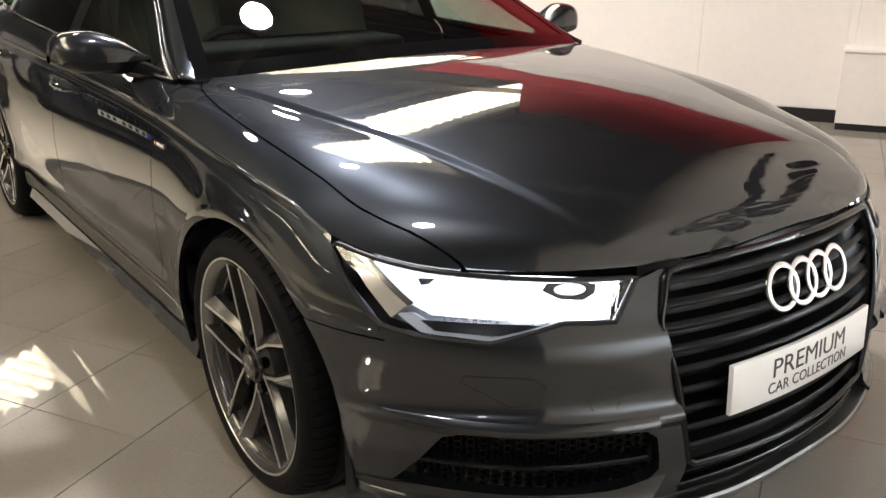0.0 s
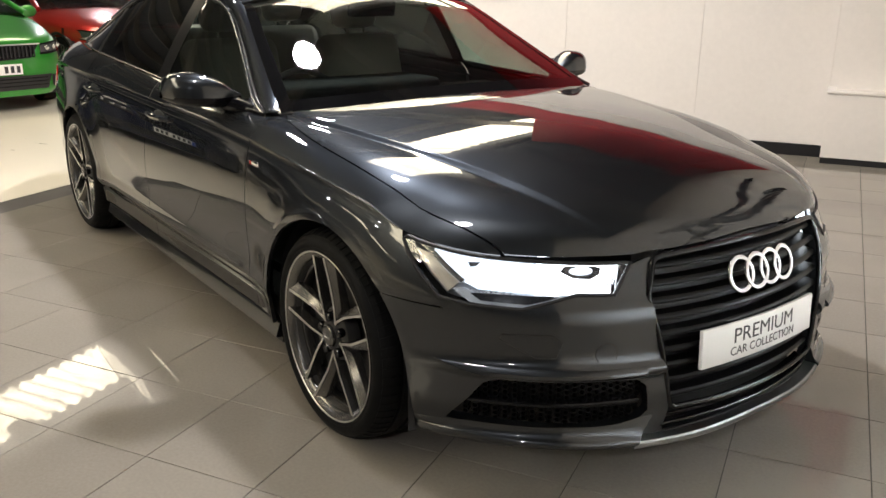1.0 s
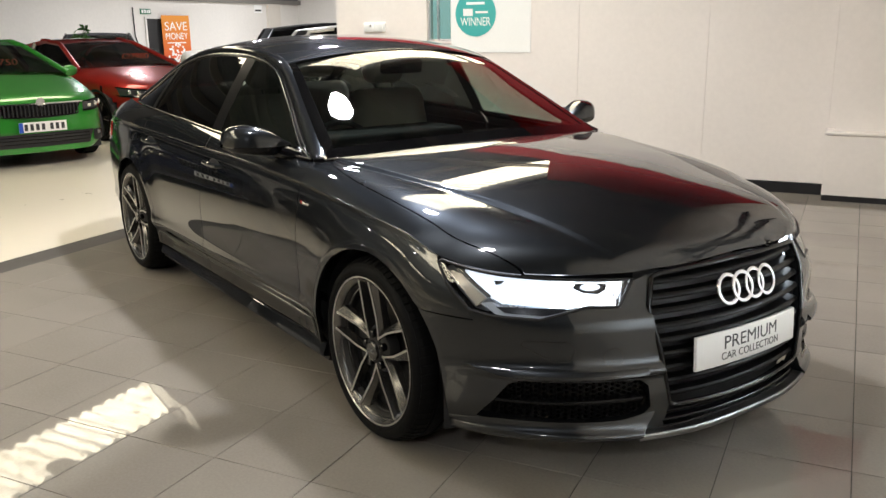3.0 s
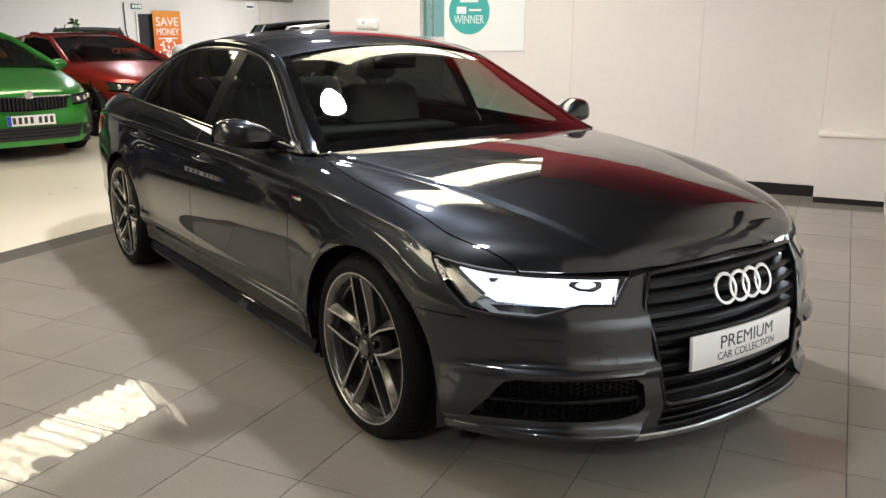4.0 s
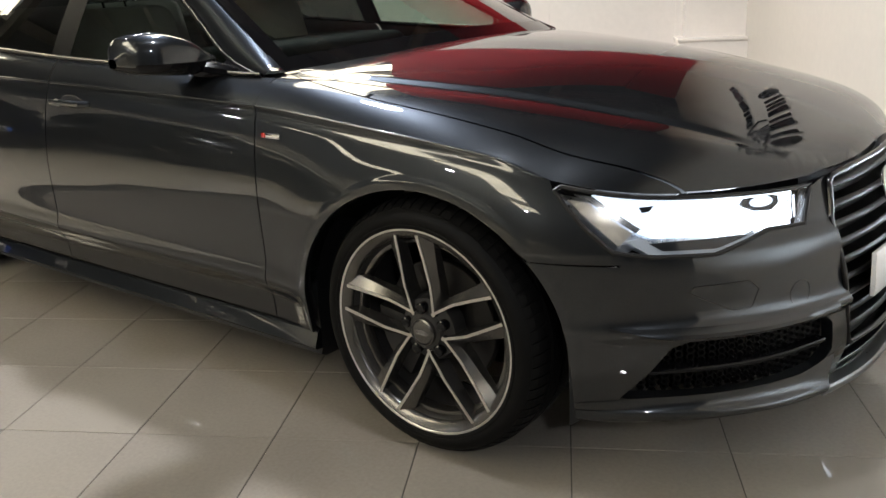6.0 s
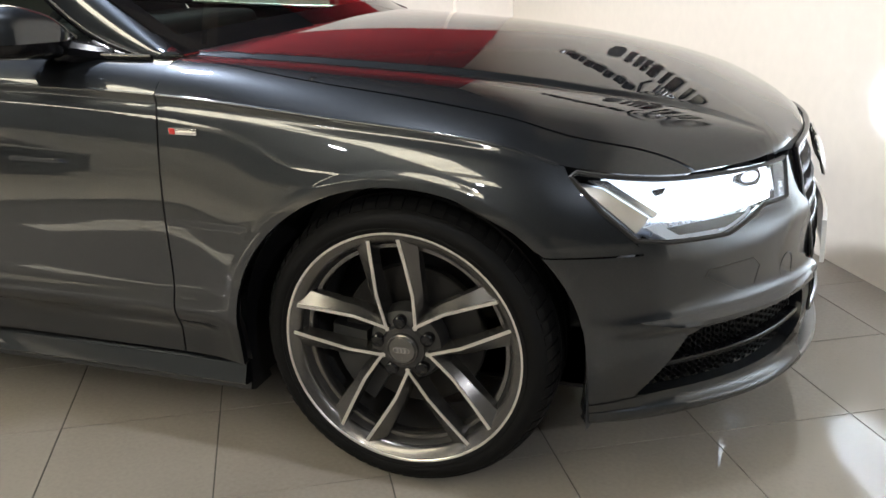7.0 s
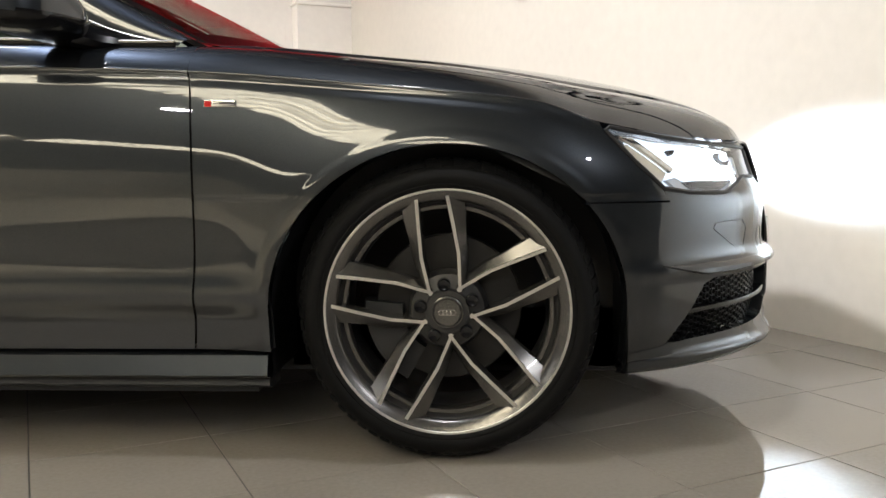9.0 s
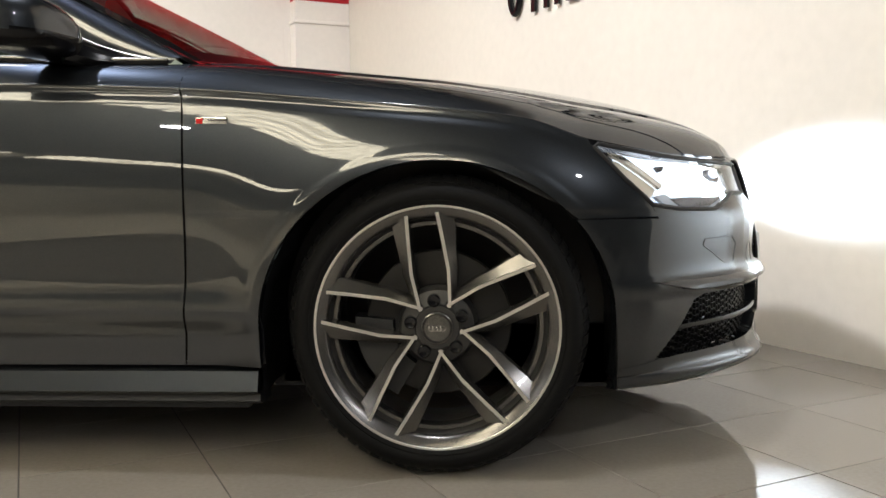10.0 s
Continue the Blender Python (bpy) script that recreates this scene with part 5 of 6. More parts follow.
# door mirrors
M_TOP = pchip([0, .10, .22, .38, .62, .84, .95, 1.0], [.012, .024, .048, .070, .085, .078, .056, .016])
M_LOW = pchip([0, .15, .50, .85, 1.0], [.050, .046, .040, .030, .010])
M_FWD = pchip([0, .15, .40, .70, .92, 1.0], [.030, .062, .098, .105, .078, .022])


def mirror_shell(k):
    V = []
    n, m = 26, 32
    for i in range(n + 1):
        a = i / n
        y = -(.800 + .262 * a)
        cx, cz = -.862 - .095 * a, .992 + .006 * a
        for j in range(m):
            t = 2 * math.pi * j / m
            c, s = math.cos(t), math.sin(t)
            c = math.copysign(abs(c) ** .68, c)
            s = math.copysign(abs(s) ** .68, s)
            V.append((cx + (float(M_FWD(a)) if c > 0 else .060 * min(1.0, float(M_FWD(a)) / .09)) * c, y * k, cz + (float(M_TOP(a)) if s > 0 else float(M_LOW(a))) * s))
    return V, grid_faces(n + 1, m, False, True)


for k in (1, -1):
    V, F = mirror_shell(k)
    upper = [f for f in F if sum(V[i][2] for i in f) / 4 > .994]
    lower = [f for f in F if f not in set(upper)]
    for nm, fs, mat in (("mirror_cover", upper, PAINT_GREY), ("mirror_base", lower, BLACK_GLOSS)):
        bm = bmesh.new()
        vs = [bm.verts.new(p) for p in V]
        for f in fs:
            try:
                bm.faces.new([vs[i] for i in f])
            except ValueError:
                pass
        bmesh.ops.delete(bm, geom=[v for v in bm.verts if not v.link_faces], context="VERTS")
        bmesh.ops.recalc_face_normals(bm, faces=bm.faces)
        part(nm, bm, mat, car, sharp=60)
    part("mirror_glass", boxed(-.004, .004, -.075, .075, -.035, .045, .003), CHROME, car, m=Matrix.Translation((-.955, -.945 * k, 1.000)))
    tv, tf = tube([(-.74, -.795 * k, .952), (-.80, -.815 * k, .958), (-.85, -.86 * k, .972)], [.016, .026, .030], 10)
    piece("mirror_foot", mesh_of("mirror_foot", tv, tf), BLACK_GLOSS, car)

# ---- wheels ----


def wheel(xc, k, turn):
    hub = Matrix.Translation((xc, -.92 * k, HUB_Z)) @ Matrix.Diagonal((1, k, 1, 1))
    # tyre with grooves round it and a rounded shoulder
    prof = [(.262, .006), (.270, -.006), (.279, -.0125), (.284, -.0135), (.286, -.0120), (.292, -.0150), (.303, -.0145), (.314, -.008), (.323, .004), (.330, .018), (.335, .034), (.3385, .054), (.334, .057), (.334, .066), (.342, .068),
            (.343, .110), (.335, .112), (.335, .124), (.343, .126), (.342, .170), (.334, .172), (.334, .182), (.340, .184), (.336, .214), (.326, .236), (.300, .250), (.262, .245)]
    v, f = spun(prof, 96)
    tyre = piece("wheel", mesh_of("tyre", v, f, sharp=40), RUBBER, car, m=hub, label="wide low-profile tyre on a five twin-spoke alloy rim")
    # blocks of the tread's shoulder
    V, F = [], []
    for i in range(68):
        a, w = 2 * math.pi * i / 68, .034
        for lift in (-.003, .0026):
            for r, y, sl in ((.3215, .003, 0), (.3315, .020, .006), (.3370, .040, .014), (.3395, .0545, .020)):
                for d in (-w, w):
                    c = a + d + sl
                    V.append(((r + lift) * math.cos(c), y - lift * .35, (r + lift) * math.sin(c)))
        k = 16 * i
        F += [(k + 8 + 2 * j, k + 9 + 2 * j, k + 11 + 2 * j, k + 10 + 2 * j) for j in range(3)]
        F += [(k + 2 * j + e, k + 2 * j + 2 + e, k + 10 + 2 * j + e, k + 8 + 2 * j + e) for j in range(3) for e in (0, 1)] + [(k, k + 1, k + 9, k + 8), (k + 6, k + 7, k + 15, k + 14)]
    tagged(piece("tread_block", mesh_of("tread_block", V, F, False), RUBBER, tyre), kind="stuff")
    # rim: bright edge, broad lacquered ring, well and barrel
    v, f = spun([(.271, .010), (.2765, .000), (.2770, -.006), (.2745, -.0095), (.2705, -.0095), (.2690, -.008)], 96)
    piece("rim_lip", mesh_of("rim_lip", v, f), RIM_FACE, tyre, "machined bright rim lip")
    v, f = spun([(.2690, -.008), (.262, -.004), (.2525, .002), (.2470, .008), (.2455, .016)], 96)
    piece("rim_ring", mesh_of("rim_ring", v, f), RIM_GREY, tyre)
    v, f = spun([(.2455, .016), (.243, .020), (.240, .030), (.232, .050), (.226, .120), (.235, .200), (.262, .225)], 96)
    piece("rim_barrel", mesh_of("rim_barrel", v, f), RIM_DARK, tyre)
    v, f = spun([(.2385, .034), (.2375, .030), (.2290, .031), (.2270, .036), (.2265, .060)], 96)
    piece("rim_step", mesh_of("rim_step", v, f), RIM_GREY, tyre)
    for side in (1, -1):
        n = 14
        Vb, Vf = [], []
        for i in range(n):
            t = i / (n - 1)
            r = .050 + t * (.258 - .050)
            # the inner edges of a pair run almost parallel, a little wider in the middle
            w = float(np.interp(t, [0, .14, .38, .70, 1.0], [.030, .033, .038, .0345, .030]))
            wo = float(np.interp(t, [0, .2, .55, 1.0], [.007, .011, .018, .033]))
            y0 = float(np.interp(t, [0, .25, .7, 1.0], [.016, .013, .004, -.003]))
            deep = float(np.interp(t, [0, .5, 1.0], [.050, .040, .030]))
            d = np.array((side, 0.0))
            pi_ = np.array((side * w, math.sqrt(r * r - w * w)))
            pe, po = pi_ + d * .009, pi_ + d * (.009 + wo)
            po = po * (min(1.0, .262 / np.hypot(*po)))
            for p, y in ((pi_ - d * .004, y0 + deep), (pi_, y0 + .001), (pe, y0), (po, y0 + .015), (po + d * .003, y0 + deep)):
                Vb.append((p[0], y, p[1]))
            fw = .0028 + .0012 * t
            for p in (pi_ + d * .0003, pi_ + d * (fw + .004)):
                Vf.append((p[0], y0 - .0012, p[1]))
            for p in (pi_ + d * .0003, pi_ + d * (fw + .004)):
                Vf.append((p[0], y0 + .004, p[1]))
        Fb = grid_faces(n, 5, False, True)
        Ff = []
        for i in range(n - 1):
            a, b = 4 * i, 4 * i + 4
            Ff += [(a, a + 1, b + 1, b), (a + 1, a + 3, b + 3, b + 1), (a + 2, a, b, b + 2)]
        meshes = []
        for V, F, nm in ((Vb, Fb, "spoke"), (Vf, Ff, "spoke_face")):
            bm = bmesh.new()
            vs = [bm.verts.new(p) for p in V]
            for t in F:
                bm.faces.new([vs[i] for i in t])
            bmesh.ops.recalc_face_normals(bm, faces=bm.faces)
            me = bpy.data.meshes.new(nm)
            bm.to_mesh(me)
            bm.free()
            me.polygons.foreach_set("use_smooth", [True] * len(me.polygons))
            me.set_sharp_from_angle(angle=radians(30))
            me.materials.append(RIM_GREY if nm == "spoke" else RIM_FACE)
            meshes.append(me)
        for i in range(5):
            m = Matrix.Rotation(turn + i * 2 * math.pi / 5, 4, "Y")
            sp = piece("spoke", meshes[0], RIM_GREY, tyre, m=m)
            piece("spoke_face", meshes[1], RIM_FACE, tyre, m=m)
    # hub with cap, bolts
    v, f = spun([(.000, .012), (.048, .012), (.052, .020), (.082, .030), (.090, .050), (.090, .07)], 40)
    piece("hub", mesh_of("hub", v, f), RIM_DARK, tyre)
    v, f = spun([(.0, .000), (.029, .001), (.031, .003), (.033, .000), (.036, .002), (.037, .014)], 40)
    piece("centre_cap", mesh_of("centre_cap", v, f), RIM_GREY, tyre, "grey centre cap with emblem")
    for i in range(4):
        v, f = tube([((i - 1.5) * .0085 + .0058 * math.cos(t), -.0015, .0058 * math.sin(t)) for t in np.linspace(0, 2 * math.pi, 20, endpoint=False)], .0008, 4, True)
        piece("cap_ring", mesh_of("cap_ring", v, f), CHROME, tyre)
    for i in range(5):
        a = turn + i * 2 * math.pi / 5
        v, f = spun([(.0, .008), (.008, .007), (.0115, .006), (.0150, .009), (.0155, .05)], 12)
        piece("wheel_bolt", mesh_of("wheel_bolt", v, f, sharp=25), BLACK_GLOSS, tyre, m=Matrix.Translation((.061 * math.sin(a), 0, .061 * math.cos(a))))
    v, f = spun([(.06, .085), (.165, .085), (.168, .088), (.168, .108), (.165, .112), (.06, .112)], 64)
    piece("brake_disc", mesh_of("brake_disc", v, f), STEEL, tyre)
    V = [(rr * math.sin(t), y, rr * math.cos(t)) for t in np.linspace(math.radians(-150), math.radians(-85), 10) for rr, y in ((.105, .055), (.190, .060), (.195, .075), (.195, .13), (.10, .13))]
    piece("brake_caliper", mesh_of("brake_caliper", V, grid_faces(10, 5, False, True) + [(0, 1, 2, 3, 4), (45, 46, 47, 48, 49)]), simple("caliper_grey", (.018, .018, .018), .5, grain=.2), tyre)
    return tyre


for xc in (0.0, -BASE):
    for k in (1, -1):
        wheel(xc, k, radians(-7.2 if xc == 0 else 12))

# ---- cabin ----
bm = bmesh.new()
box(bm, -1.25, -.62, -.70, .70, .80, .93, .04, 3)
box(bm, -1.2, -.9, .18, -.62, .93, 1.0, .03, 3)
box(bm, -1.9, -.9, -.11, .11, .30, .72, .03, 2)
part("dashboard", bm, simple("dashboard_black", (0.006, 0.006, 0.0065), 0.8, spec=0.15, grain=0.1), car)
part("cabin_floor", boxed(-3.2, -.6, -.72, .72, .30, .34), CABIN, car, smooth=False)


def seat(x, y, wide, headrests, parent):
    bm = bmesh.new()
    box(bm, x - .28, x + .26, y - wide / 2, y + wide / 2, .46, .60, .05, 3)
    part("seat_cushion", bm, SEAT, parent)
    m = pose(x - .26, y, .55, 0, -16, 0)
    part("seat_back", boxed(-.09, .07, -wide / 2, wide / 2, 0, .60, .075, 4), SEAT, parent, m=m)
    for hy in headrests:
        part("headrest", boxed(-.055, .065, -.13, .13, .63, .83, .055, 4), SEAT, parent, m=pose(x - .26, y + hy, .55, 0, -16, 0))
        for d in (-.05, .05):
            v, f = tube([(0, d, .58), (0, d, .68)], .006, 6)
            piece("headrest_post", mesh_of("headrest_post", v, f), CHROME, parent, m=m @ pose(0, hy, 0))


seat(-1.55, -.37, .50, (0,), car)
seat(-1.55, .37, .50, (0,), car)
seat(-2.50, 0, 1.25, (-.40, .40), car)
WH = pose(-1.13, -.37, .86, 0, 66, 0)
v, f = tube([(.185 * math.cos(t), .185 * math.sin(t), 0) for t in np.linspace(0, 2 * math.pi, 40, endpoint=False)], .015, 8, True)
piece("steering_wheel", mesh_of("steering_wheel", v, f), CABIN, car, m=WH)
part("steering_boss", boxed(-.06, .06, -.07, .07, -.05, -.01, .02, 3), CABIN, car, m=WH)
for a in (0, 120, 240):
    v, f = tube([(0, .05, -.02), (0, .18, 0)], [.02, .014], 8)
    piece("steering_spoke", mesh_of("steering_spoke", v, f), CABIN, car, m=WH @ pose(0, 0, 0, 0, 0, a - 90))
part("rear_view_mirror", boxed(-.02, .02, -.12, .12, -.035, .035, .015, 3), BLACK_GLOSS, car, m=pose(-1.20, 0, 1.285, 0, 10, 0))

# ---- cars and things further off ----
LAMP_UNIT = simple("lamp_unit", (0.09, 0.09, 0.095), 0.22, 0.5, coat=0.8, grain=0.25, grain_scale=40)


def far_car(name, label, paint, m, L=4.6, W=1.81, H=1.44, wb=2.68, oh=.87, cowl=1.25, top=2.05, roof_end=3.9, tail=4.45, bonnet=1.0, nose=.74, wheel_r=.33, group="", caps=None):
    """A parked car, its nose's middle at the origin and facing +x."""
    t = thing(name, label, "car", m, group)
    xs = np.arange(0, L + .001, .04)
    plan = pchip([0, .03, .12, .35, .7, 1.2, L - 1.0, L - .4, L - .1, L], [.0, .42, .66, .80, .87, W / 2, W / 2, W / 2 - .04, W / 2 - .16, W / 2 - .3])
    belt_z = pchip([0, .4, cowl, 2.4, L - .8, L], [nose - .10, nose + .02, .90, .95, 1.0, .98])
    top_z = pchip([0, .10, .45, cowl, cowl + .3, L - .5, L], [nose - .06, nose + .02, nose + .12, bonnet, bonnet, 1.06, 1.0])
    V = []
    for x in xs:
        w, b, z = float(plan(x)), float(belt_z(x)), float(top_z(x))
        for fy, zz in ((.86, .17), (.97, .24), (1.0, .38), (1.0, .55), (.995, .70 * b / .9), (.985, b - .05), (.955, b), (.88, b + (z - b) * .55), (.60, b + (z - b) * .9), (.25, z), (0, z + .006)):
            V.append((-x, fy * w, zz))
    n = 11
    full = V + [(x, -y, z) for x, y, z in V]
    F = grid_faces(len(xs), n)
    F2 = [tuple(i + len(V) for i in f[::-1]) for f in F]
    wheels = (-oh, -oh - wb)
    keep = []
    for f in F + F2:
        c = np.mean([full[i] for i in f], 0)
        if any(math.hypot(c[0] - w, c[2] - wheel_r) < wheel_r + .05 for w in wheels) and abs(c[1]) > .5:
            continue
        keep.append(f)
    bm = bmesh.new()
    vs = [bm.verts.new(p) for p in full]
    for f in keep:
        bm.faces.new([vs[i] for i in f])
    bmesh.ops.remove_doubles(bm, verts=bm.verts, dist=.0008)
    bmesh.ops.recalc_face_normals(bm, faces=bm.faces)
    part("body", bm, paint, t, sharp=50)
    part("underbody", boxed(-L + .2, -.2, -W / 2 + .18, W / 2 - .18, .16, .62), CABIN, t, smooth=False)
    for w in wheels:
        for k in (1, -1):
            V = [(w + (wheel_r + r) * math.cos(a), k * (W / 2 - y), wheel_r + (wheel_r + r) * math.sin(a)) for r, y in ((.065, -.004), (.03, .0), (.03, .25)) for a in np.linspace(-.3, math.pi + .3, 24)]
            piece("wheel_arch", mesh_of("wheel_arch", V, grid_faces(3, 24)), BLACK_MATT, t)
            hub = Matrix.Translation((w, k * (W / 2 - .02), wheel_r)) @ Matrix.Diagonal((1, -k, 1, 1))
            v, f = spun([(wheel_r * .74, .0), (wheel_r * .9, -.008), (wheel_r, .02), (wheel_r, .18), (wheel_r * .8, .2)], 40)
            ty = piece("wheel", mesh_of("wheel", v, f), RUBBER, t, m=hub)
            for a in range(5):
                for d in (-.13, .13):
                    q = a * 2 * math.pi / 5 + d
                    v, f = tube([(.04 * math.cos(q), .02, .04 * math.sin(q)), (wheel_r * .73 * math.cos(q), .01, wheel_r * .73 * math.sin(q))], .016, 6)
                    piece("spoke", mesh_of("spoke", v, f), RIM_GREY, ty)
            v, f = spun([(wheel_r * .75, -.004), (wheel_r * .70, .01), (wheel_r * .66, .12), (.0, .13)], 40)
            piece("rim", mesh_of("rim", v, f), STEEL, ty)
    # glasshouse
    wb_, wt = W / 2 * .93, W / 2 * .66
    prof = [(-cowl + .05, bonnet - .01, wb_ - .03), (-top, H - .06, wt), (-(top + .5), H - .005, wt + .02), (-(roof_end - .9), H - .01, wt + .02), (-roof_end, H - .10, wt - .02), (-tail, 1.04, wb_ - .10)]

    def arched(a, b, name, mat, bulge=.03):
        V = []
        for u in np.linspace(0, 1, 6):
            x, z, w = [prof[a][i] + (prof[b][i] - prof[a][i]) * u for i in range(3)]
            for v in np.linspace(-1, 1, 13):
                V.append((x + bulge * 1.5 * (1 - v * v) * (1 if a == 0 else 0), w * v, z + bulge * (1 - v * v)))
        bm = bmesh.new()
        vs = [bm.verts.new(p) for p in V]
        for f in grid_faces(6, 13):
            bm.faces.new([vs[i] for i in f])
        bmesh.ops.recalc_face_normals(bm, faces=bm.faces)
        part(name, bm, mat, t)
    arched(0, 1, "windscreen", CLEAR_GLASS)
    arched(1, 2, "roof", paint)
    arched(2, 3, "roof", paint)
    arched(3, 4, "roof", paint)
    arched(4, 5, "rear_window", DARK_GLASS)
    for k in (1, -1):
        up = [(x, z, w) for x, z, w in prof]
        V = []
        for u in np.linspace(0, 1, 30):
            x = -cowl + (cowl - tail) * u
            z = float(np.interp(-x, [-p[0] for p in up], [p[1] for p in up]))
            w = float(np.interp(-x, [-p[0] for p in up], [p[2] for p in up]))
            b = float(belt_z(-x)) - .01
            V += [(x, k * wb_, min(b, z)), (x, k * (w + (wb_ - w) * .0), z)]
        piece("side_window", mesh_of("side_window", V, grid_faces(30, 2)), DARK_GLASS, t)
        tv, tf = tube([(x, k * w, z) for x, z, w in up], .035, 8)
        piece("roof_rail", mesh_of("roof_rail", tv, tf), paint, t)
        for xp in (-(cowl + 1.45), -(cowl + 2.4)):
            z = float(np.interp(-xp, [-p[0] for p in up], [p[1] for p in up]))
            tv, tf = tube([(xp, k * (wb_ + .004), float(belt_z(-xp)) - .02), (xp - .06, k * (wt + .015), z)], .04, 6)
            piece("door_pillar", mesh_of("door_pillar", tv, tf), BLACK_GLOSS, t)
        bm = bmesh.new()
        bmesh.ops.create_uvsphere(bm, u_segments=16, v_segments=10, radius=1)
        bmesh.ops.scale(bm, vec=(.07, .11, .075), verts=bm.verts)
        part("door_mirror", bm, caps or paint, t, m=Matrix.Translation((-cowl - .42, k * (W / 2 + .10), bonnet + .0)))
    def front(name, y0, y1, z0, z1, mat, out, lab="", slant=0.0, rise=0.0, dip=0.0):
        """A fitting on the nose: slant draws in its foot, rise lifts its outer end, dip rounds its foot."""
        V = []
        for i, y in enumerate(np.linspace(y0, y1, 19)):
            q = abs(i / 9 - 1) if y0 < 0 < y1 else i / 18
            low = y * (1 - slant * q)
            for yy, zz in ((low, z0 + dip * q * q), (y, z1 + rise * q)):
                x = float(np.interp(abs(yy), plan(xs[:40]), xs[:40]))
                V.append((-x + out, yy, zz))
        piece(name, mesh_of(name, V, grid_faces(19, 2)), mat, t, lab)
    for k in (1, -1):
        front("headlight", k * .49, k * .825, nose - .125, nose - .035, LAMP_UNIT, .010, "clear headlight unit", .02, .045, .030)
        front("headlight_bezel", k * .485, k * .83, nose - .140, nose - .122, BLACK_GLOSS, .013, "", .02, .030, .030)
        front("headlight_brow", k * .485, k * .83, nose - .038, nose - .026, BLACK_GLOSS, .013, "", 0, .045, .045)
        for y in (.575, .665, .745):
            x = float(np.interp(y, plan(xs[:40]), xs[:40]))
            bm = bmesh.new()
            bmesh.ops.create_uvsphere(bm, u_segments=16, v_segments=10, radius=.034)
            part("lamp_lens", bm, CHROME, t, m=Matrix.Translation((-x - .010, k * y, nose - .072 + (y - .575) * .12)))
        front("fog_lamp", k * .66, k * .80, .315, .365, LAMP_UNIT, .014)
        front("fog_lamp_recess", k * .60, k * .83, .25, .375, BLACK_MATT, .010, "", .06)
    front("grille", -.47, .47, nose - .175, nose - .03, BLACK_GLOSS, .012, "", .16, .0, .02)
    for i in range(21):
        y = -.42 + i * .042
        x = float(np.interp(abs(y), plan(xs[:40]), xs[:40]))
        part("grille_bar", boxed(-x + .012, -x + .026, y - .006, y + .006, nose - .165 + .02 * abs(y), nose - .038), BLACK_MATT, t, smooth=False)
    front("grille_rim", -.49, .49, nose - .032, nose - .018, CHROME, .018)
    front("grille_foot", -.42, .42, nose - .184, nose - .172, BLACK_GLOSS, .018, "", 0, .02, .02)
    front("bumper_crease", -.60, .60, .405, .417, paint, .022, "", 0, .01, .01)
    front("lower_intake", -.60, .60, .235, .385, BLACK_MATT, .012, "", .10)
    for z in (.275, .315, .350):
        front("intake_bar", -.54, .54, z, z + .008, BLACK_GLOSS, .018)
    v, f = spun([(.0, 0), (.045, 0), (.048, .01)], 24)
    piece("emblem", mesh_of("emblem", v, f), CHROME, t, m=pose(.022, 0, nose - .005, 0, 0, 90) @ pose(0, 0, 0, 0, 0, 180))
    pl = part("number_plate", boxed(-.005, .006, -.26, .26, -.056, .056, .003), PLATE, t, "white number plate", m=pose(.022, 0, .46))
    part("plate_band", boxed(.006, .0072, -.26, -.215, -.054, .054), simple("plate_blue", (.02, .08, .45), .4), pl, smooth=False)
    for i in range(7):
        y = -.185 + i * .062 + (.03 if i > 3 else 0)
        part("plate_bar", boxed(.006, .0072, y - .018, y + .018, -.036, .036), INK, pl, smooth=False)
    return t


TICKET = simple("price_orange", (0.45, 0.07, 0.03), 0.5, emit=0.0)


def price(t, text, y):
    """Price digits standing behind the windscreen."""
    m = Matrix(((0, 0, 1, -1.62), (1, 0, 0, y), (0, 1, 0, 1.13), (0, 0, 0, 1)))
    return lettering(text, .105, TICKET, t, m, "price_digits", .46)


green = far_car("green_hatchback", "bright green hatchback with a black grille on the pale floor", PAINT_GREEN, pose(-8.0, -.50, 0, 0, 0, 9), H=1.38, group="parked cars")
price(green, "£14750", .12)
red = far_car("red_coupe", "metallic red coupe with chrome mirror caps, parked on the pale floor", PAINT_RED, pose(-9.55, 1.70, 0, 0, 0, 16), L=4.46, W=1.84, H=1.38, wb=2.69, oh=.80, cowl=1.42, top=2.2, roof_end=3.4, tail=4.1, group="parked cars", caps=CHROME)
price(red, "£27980", .25)
suv = far_car("dark_suv", "black sport utility car parked behind the red coupe", PAINT_BLACK, pose(-14.6, 1.80, 0, 0, 0, -14), L=4.3, W=1.85, H=1.47, bonnet=1.08, nose=.85, wheel_r=.37, group="parked cars")
far_car("black_suv", "black sport utility car parked beyond the white wall", PAINT_BLACK, pose(-12.6, 8.95, 0, 0, 0, 75), L=4.7, W=1.9, H=1.60, roof_end=4.25, tail=4.55, bonnet=1.10, nose=.85, wheel_r=.37, group="parked cars")
far_car("white_suv", "white sport utility car parked beyond the white wall", PAINT_WHITE, pose(-10.2, 8.4, 0, 0, 0, 75), L=4.6, W=1.85, H=1.56, roof_end=4.15, tail=4.45, bonnet=1.08, nose=.85, wheel_r=.36, group="parked cars")

far_car("blue_saloon", "dark blue saloon parked in the row beside the green hatchback", PAINT_BLUE, pose(-6.45, -2.9, 0, 0, 0, 9), L=4.7, H=1.42, group="parked cars")
far_car("black_saloon", "black saloon parked at the end of the row", PAINT_BLACK, pose(-4.9, -5.3, 0, 0, 0, 9), L=4.7, H=1.42, group="parked cars")

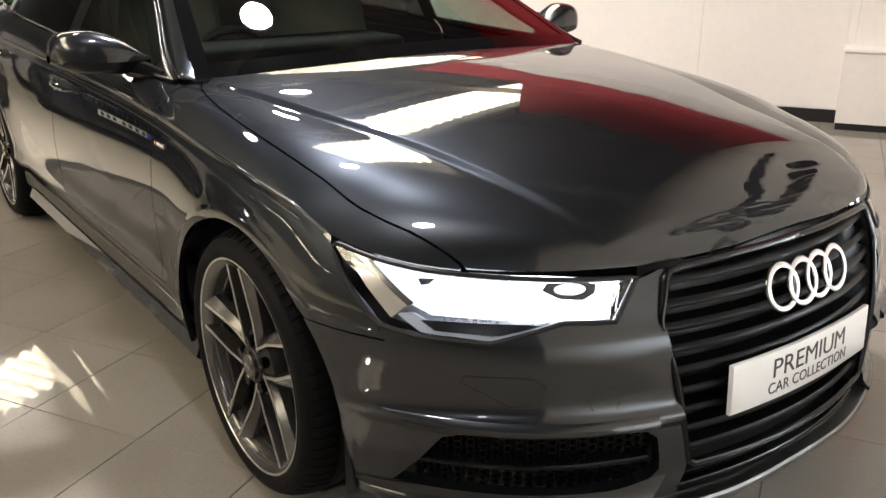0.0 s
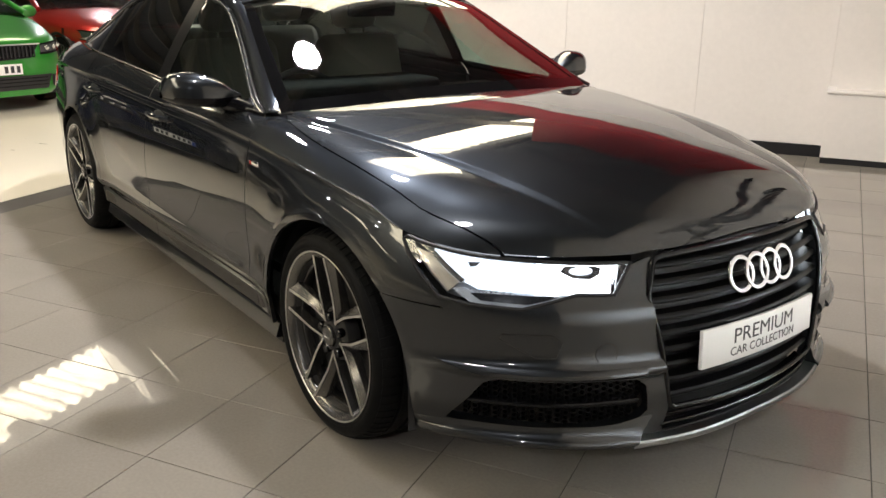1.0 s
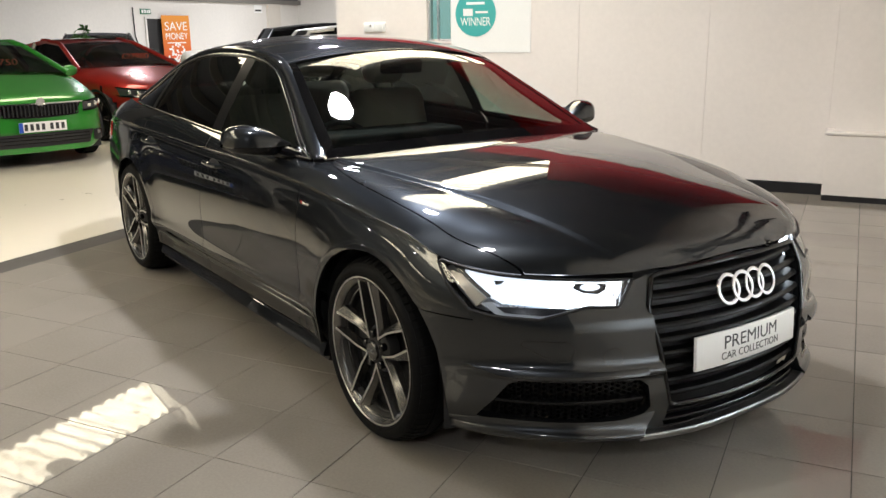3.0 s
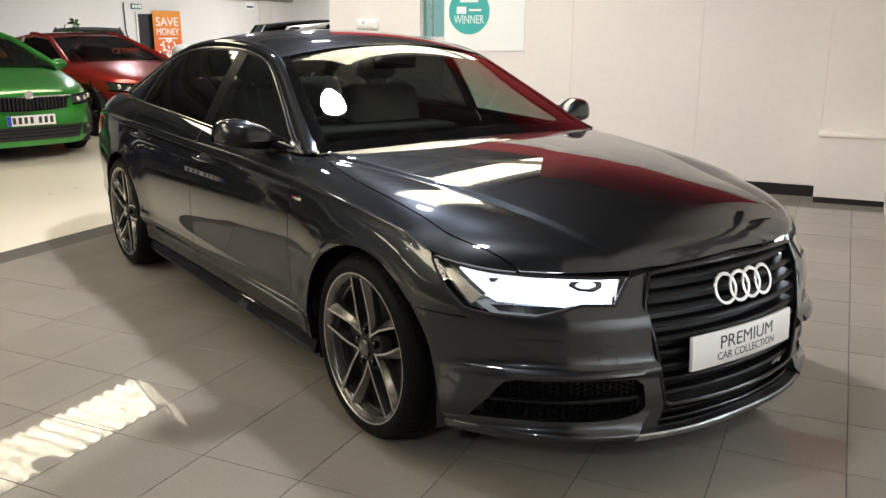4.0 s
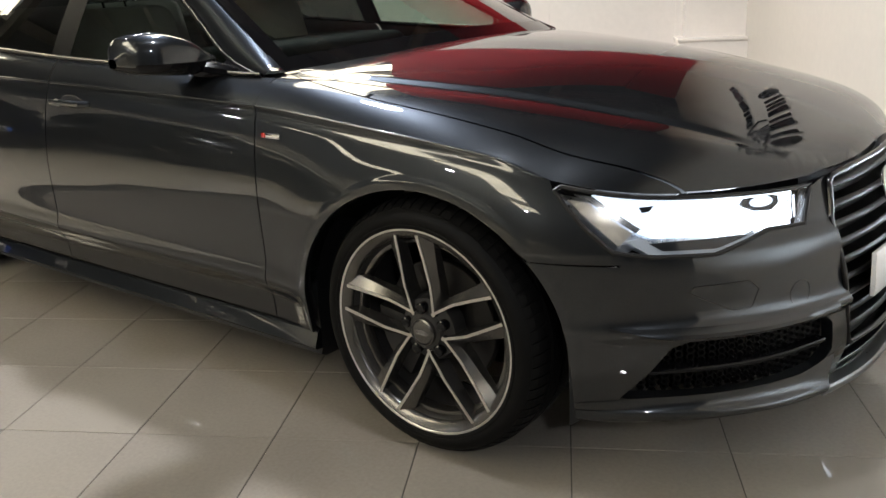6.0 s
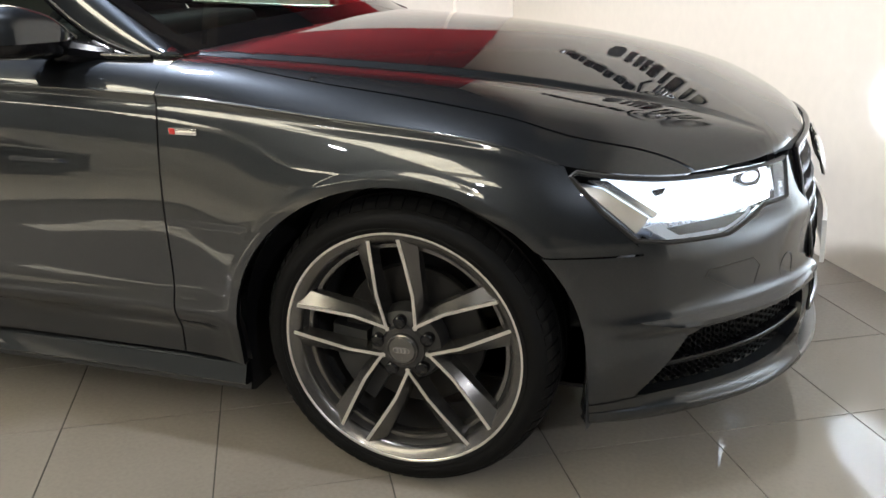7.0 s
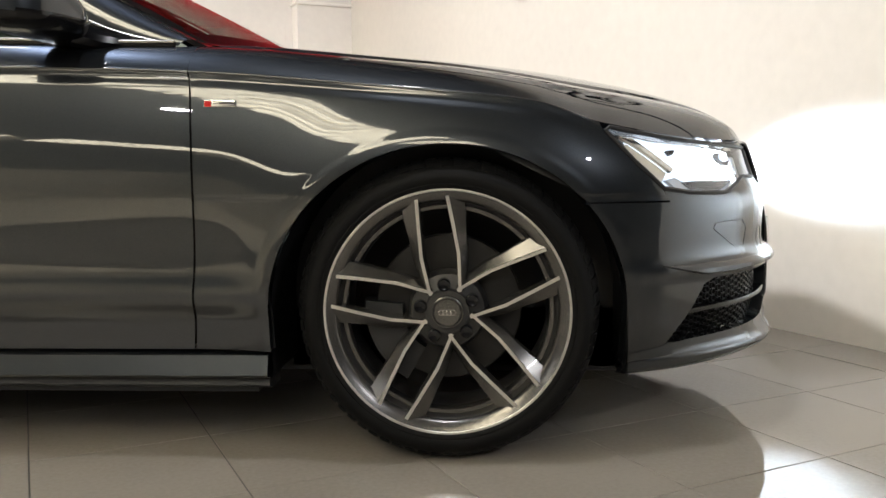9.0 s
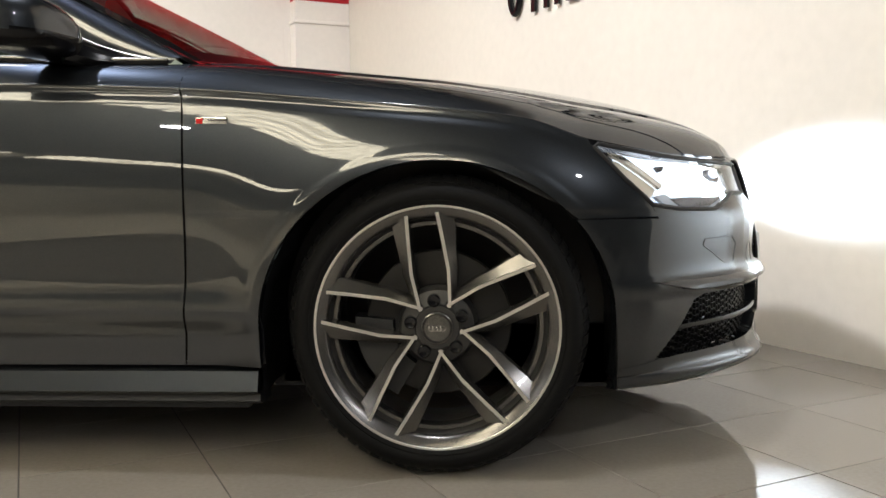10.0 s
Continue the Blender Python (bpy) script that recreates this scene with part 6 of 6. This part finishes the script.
# banner, door and exit sign on the far wall
def banner_print():
    """Printed cloth that runs from amber above to red orange below."""
    mat, ns, ln, b = nodes("banner_print")
    tc, sep, ramp = ns.new("ShaderNodeTexCoord"), ns.new("ShaderNodeSeparateXYZ"), ns.new("ShaderNodeValToRGB")
    ln.new(tc.outputs["Generated"], sep.inputs[0])
    ln.new(sep.outputs["Z"], ramp.inputs[0])
    e = ramp.color_ramp.elements
    e[0].position, e[0].color = .30, (.62, .075, .02, 1)
    e[1].position, e[1].color = .95, (.72, .27, .025, 1)
    ln.new(ramp.outputs[0], b.inputs["Base Color"])
    b.inputs["Roughness"].default_value = .55
    return mat


ORANGE = banner_print()
ban = thing("roller_banner", "orange roller banner with white printed words, standing by the far wall", "banner", ROOM)
BS = FAR_S + .12
part("sheet", boxed(BS, BS + .004, 16.76, 17.95, .06, 1.99), ORANGE, ban, smooth=False)
part("foot", boxed(BS - .08, BS + .10, 16.74, 17.97, 0, .07, .01), SATIN_FRAME, ban)
EASTTEXT = Matrix(((0, 0, 1, BS + .0055), (1, 0, 0, 17.355), (0, 1, 0, 0), (0, 0, 0, 1)))
lettering("SAVE", .36, PAPER, ban, EASTTEXT @ pose(0, 1.66, 0), width=.95)
lettering("MONEY", .28, PAPER, ban, EASTTEXT @ pose(0, 1.37, 0), width=.95)
part("print_bar", boxed(BS + .004, BS + .0055, 16.95, 17.75, 1.17, 1.20), PAPER, ban, smooth=False)
rng = random.Random(9)
for i in range(60):
    a, d = rng.uniform(0, 6.28), .40 * math.sqrt(rng.random())
    y, z = 17.355 + d * math.cos(a), .78 + d * math.sin(a) * .95
    part("print_dot", boxed(BS + .004, BS + .0055, y - .035, y + .035, z - .03, z + .03), PAPER, ban, smooth=False)
door = thing("door_1", "dark open doorway in the far wall", "door", ROOM, kind="structure")
# near-black sheet on the wall stands for the unlit opening
part("doorway_dark_sheet", boxed(FAR_S + .002, FAR_S + .03, 16.25, 17.15, 0, 1.89), simple("doorway_darkness", (.015, .015, .016), .5, grain=.1), door, smooth=False)
part("door_frame", boxed(FAR_S, FAR_S + .05, 16.19, 16.25, 0, 1.94, .004), FAR_WALL, door)
part("door_frame", boxed(FAR_S, FAR_S + .05, 16.25, 17.15, 1.89, 1.94, .004), FAR_WALL, door)
part("notice", boxed(FAR_S + .03, FAR_S + .034, 16.95, 17.1, 1.25, 1.5), PAPER, door, smooth=False)
EXIT_GREEN = simple("exit_green", (.02, .16, .08), .4, emit=.0)
ex = thing("exit_sign", "green and white fire exit sign above the door", "sign", ROOM)
part("panel", boxed(FAR_S + .002, FAR_S + .04, 16.05, 16.45, 2.02, 2.17, .004), EXIT_GREEN, ex)
for y0, y1 in ((16.08, 16.16), (16.19, 16.26), (16.29, 16.34), (16.36, 16.43)):
    part("print_bar", boxed(FAR_S + .04, FAR_S + .042, y0, y1, 2.05, 2.14), PAPER, ex, smooth=False)
notice = thing("wall_notice", "small white notice with a black band on the far wall", "notice", ROOM)
part("sheet", boxed(FAR_S, FAR_S + .012, 21.36, 21.80, 2.12, 2.38), PAPER, notice, smooth=False)
part("print_bar", boxed(FAR_S + .012, FAR_S + .015, 21.40, 21.76, 2.17, 2.23), BLACK_MATT, notice, smooth=False)
wall("trim", "cream boxed corner strip on the far wall", FAR_S, FAR_S + .10, 22.05, 22.75, 0, 2.42, CREAM_WALL, "trim")
tube_v, tube_f = tube([(FAR_S + .03, 15.75, 2.2), (FAR_S + .03, 15.76, 1.4), (FAR_S + .03, 15.95, .9)], .018, 6)
cab = tagged(piece("wall_cable", mesh_of("wall_cable", tube_v, tube_f), BLACK_MATT, None, m=ROOM), "dark cable running down the far wall", "cable")

# potted plant behind the red coupe
LEAF = simple("leaf_green", (.05, .15, .035), .45, grain=.35, grain_scale=40)
plant = thing("potted_plant", "leafy green potted plant behind the red car", "plant", pose(-14.05, 1.47, 0))
bm = bmesh.new()
bmesh.ops.create_cone(bm, cap_ends=True, segments=24, radius1=.16, radius2=.22, depth=.42)
part("pot", bm, BLACK_MATT, plant, m=Matrix.Translation((0, 0, .21)))
rng = random.Random(2)
V, F = [], []
for i in range(14):
    a, h, reach = rng.uniform(0, 6.28), rng.uniform(1.0, 1.60), rng.uniform(.06, .36)
    pts = [(reach * u * u * math.cos(a), reach * u * u * math.sin(a), .4 + (h - .4) * u) for u in np.linspace(0, 1, 6)]
    tv, tf = tube(pts, [.012, .010, .009, .007, .005, .003], 5)
    piece("stem", mesh_of("stem", tv, tf), LEAF, plant)
    for j in range(80):
        u = rng.uniform(.45, 1.0)
        p = Vector(np.array([np.interp(u, np.linspace(0, 1, 6), [q[k] for q in pts]) for k in range(3)]))
        d = Vector((rng.uniform(-1, 1), rng.uniform(-1, 1), rng.uniform(-.3, .7))).normalized()
        w = d.orthogonal().normalized()
        ln = rng.uniform(.08, .17)
        k = len(V)
        V += [p, p + d * ln * .5 + w * ln * .22, p + d * ln + Vector((0, 0, -.03)), p + d * ln * .5 - w * ln * .22, p + d * ln * .5 + Vector((0, 0, .012))]
        F += [(k, k + 1, k + 4), (k + 1, k + 2, k + 4), (k + 2, k + 3, k + 4), (k + 3, k, k + 4)]
tagged(piece("foliage", mesh_of("foliage", V, F, False), LEAF, plant), kind="stuff")
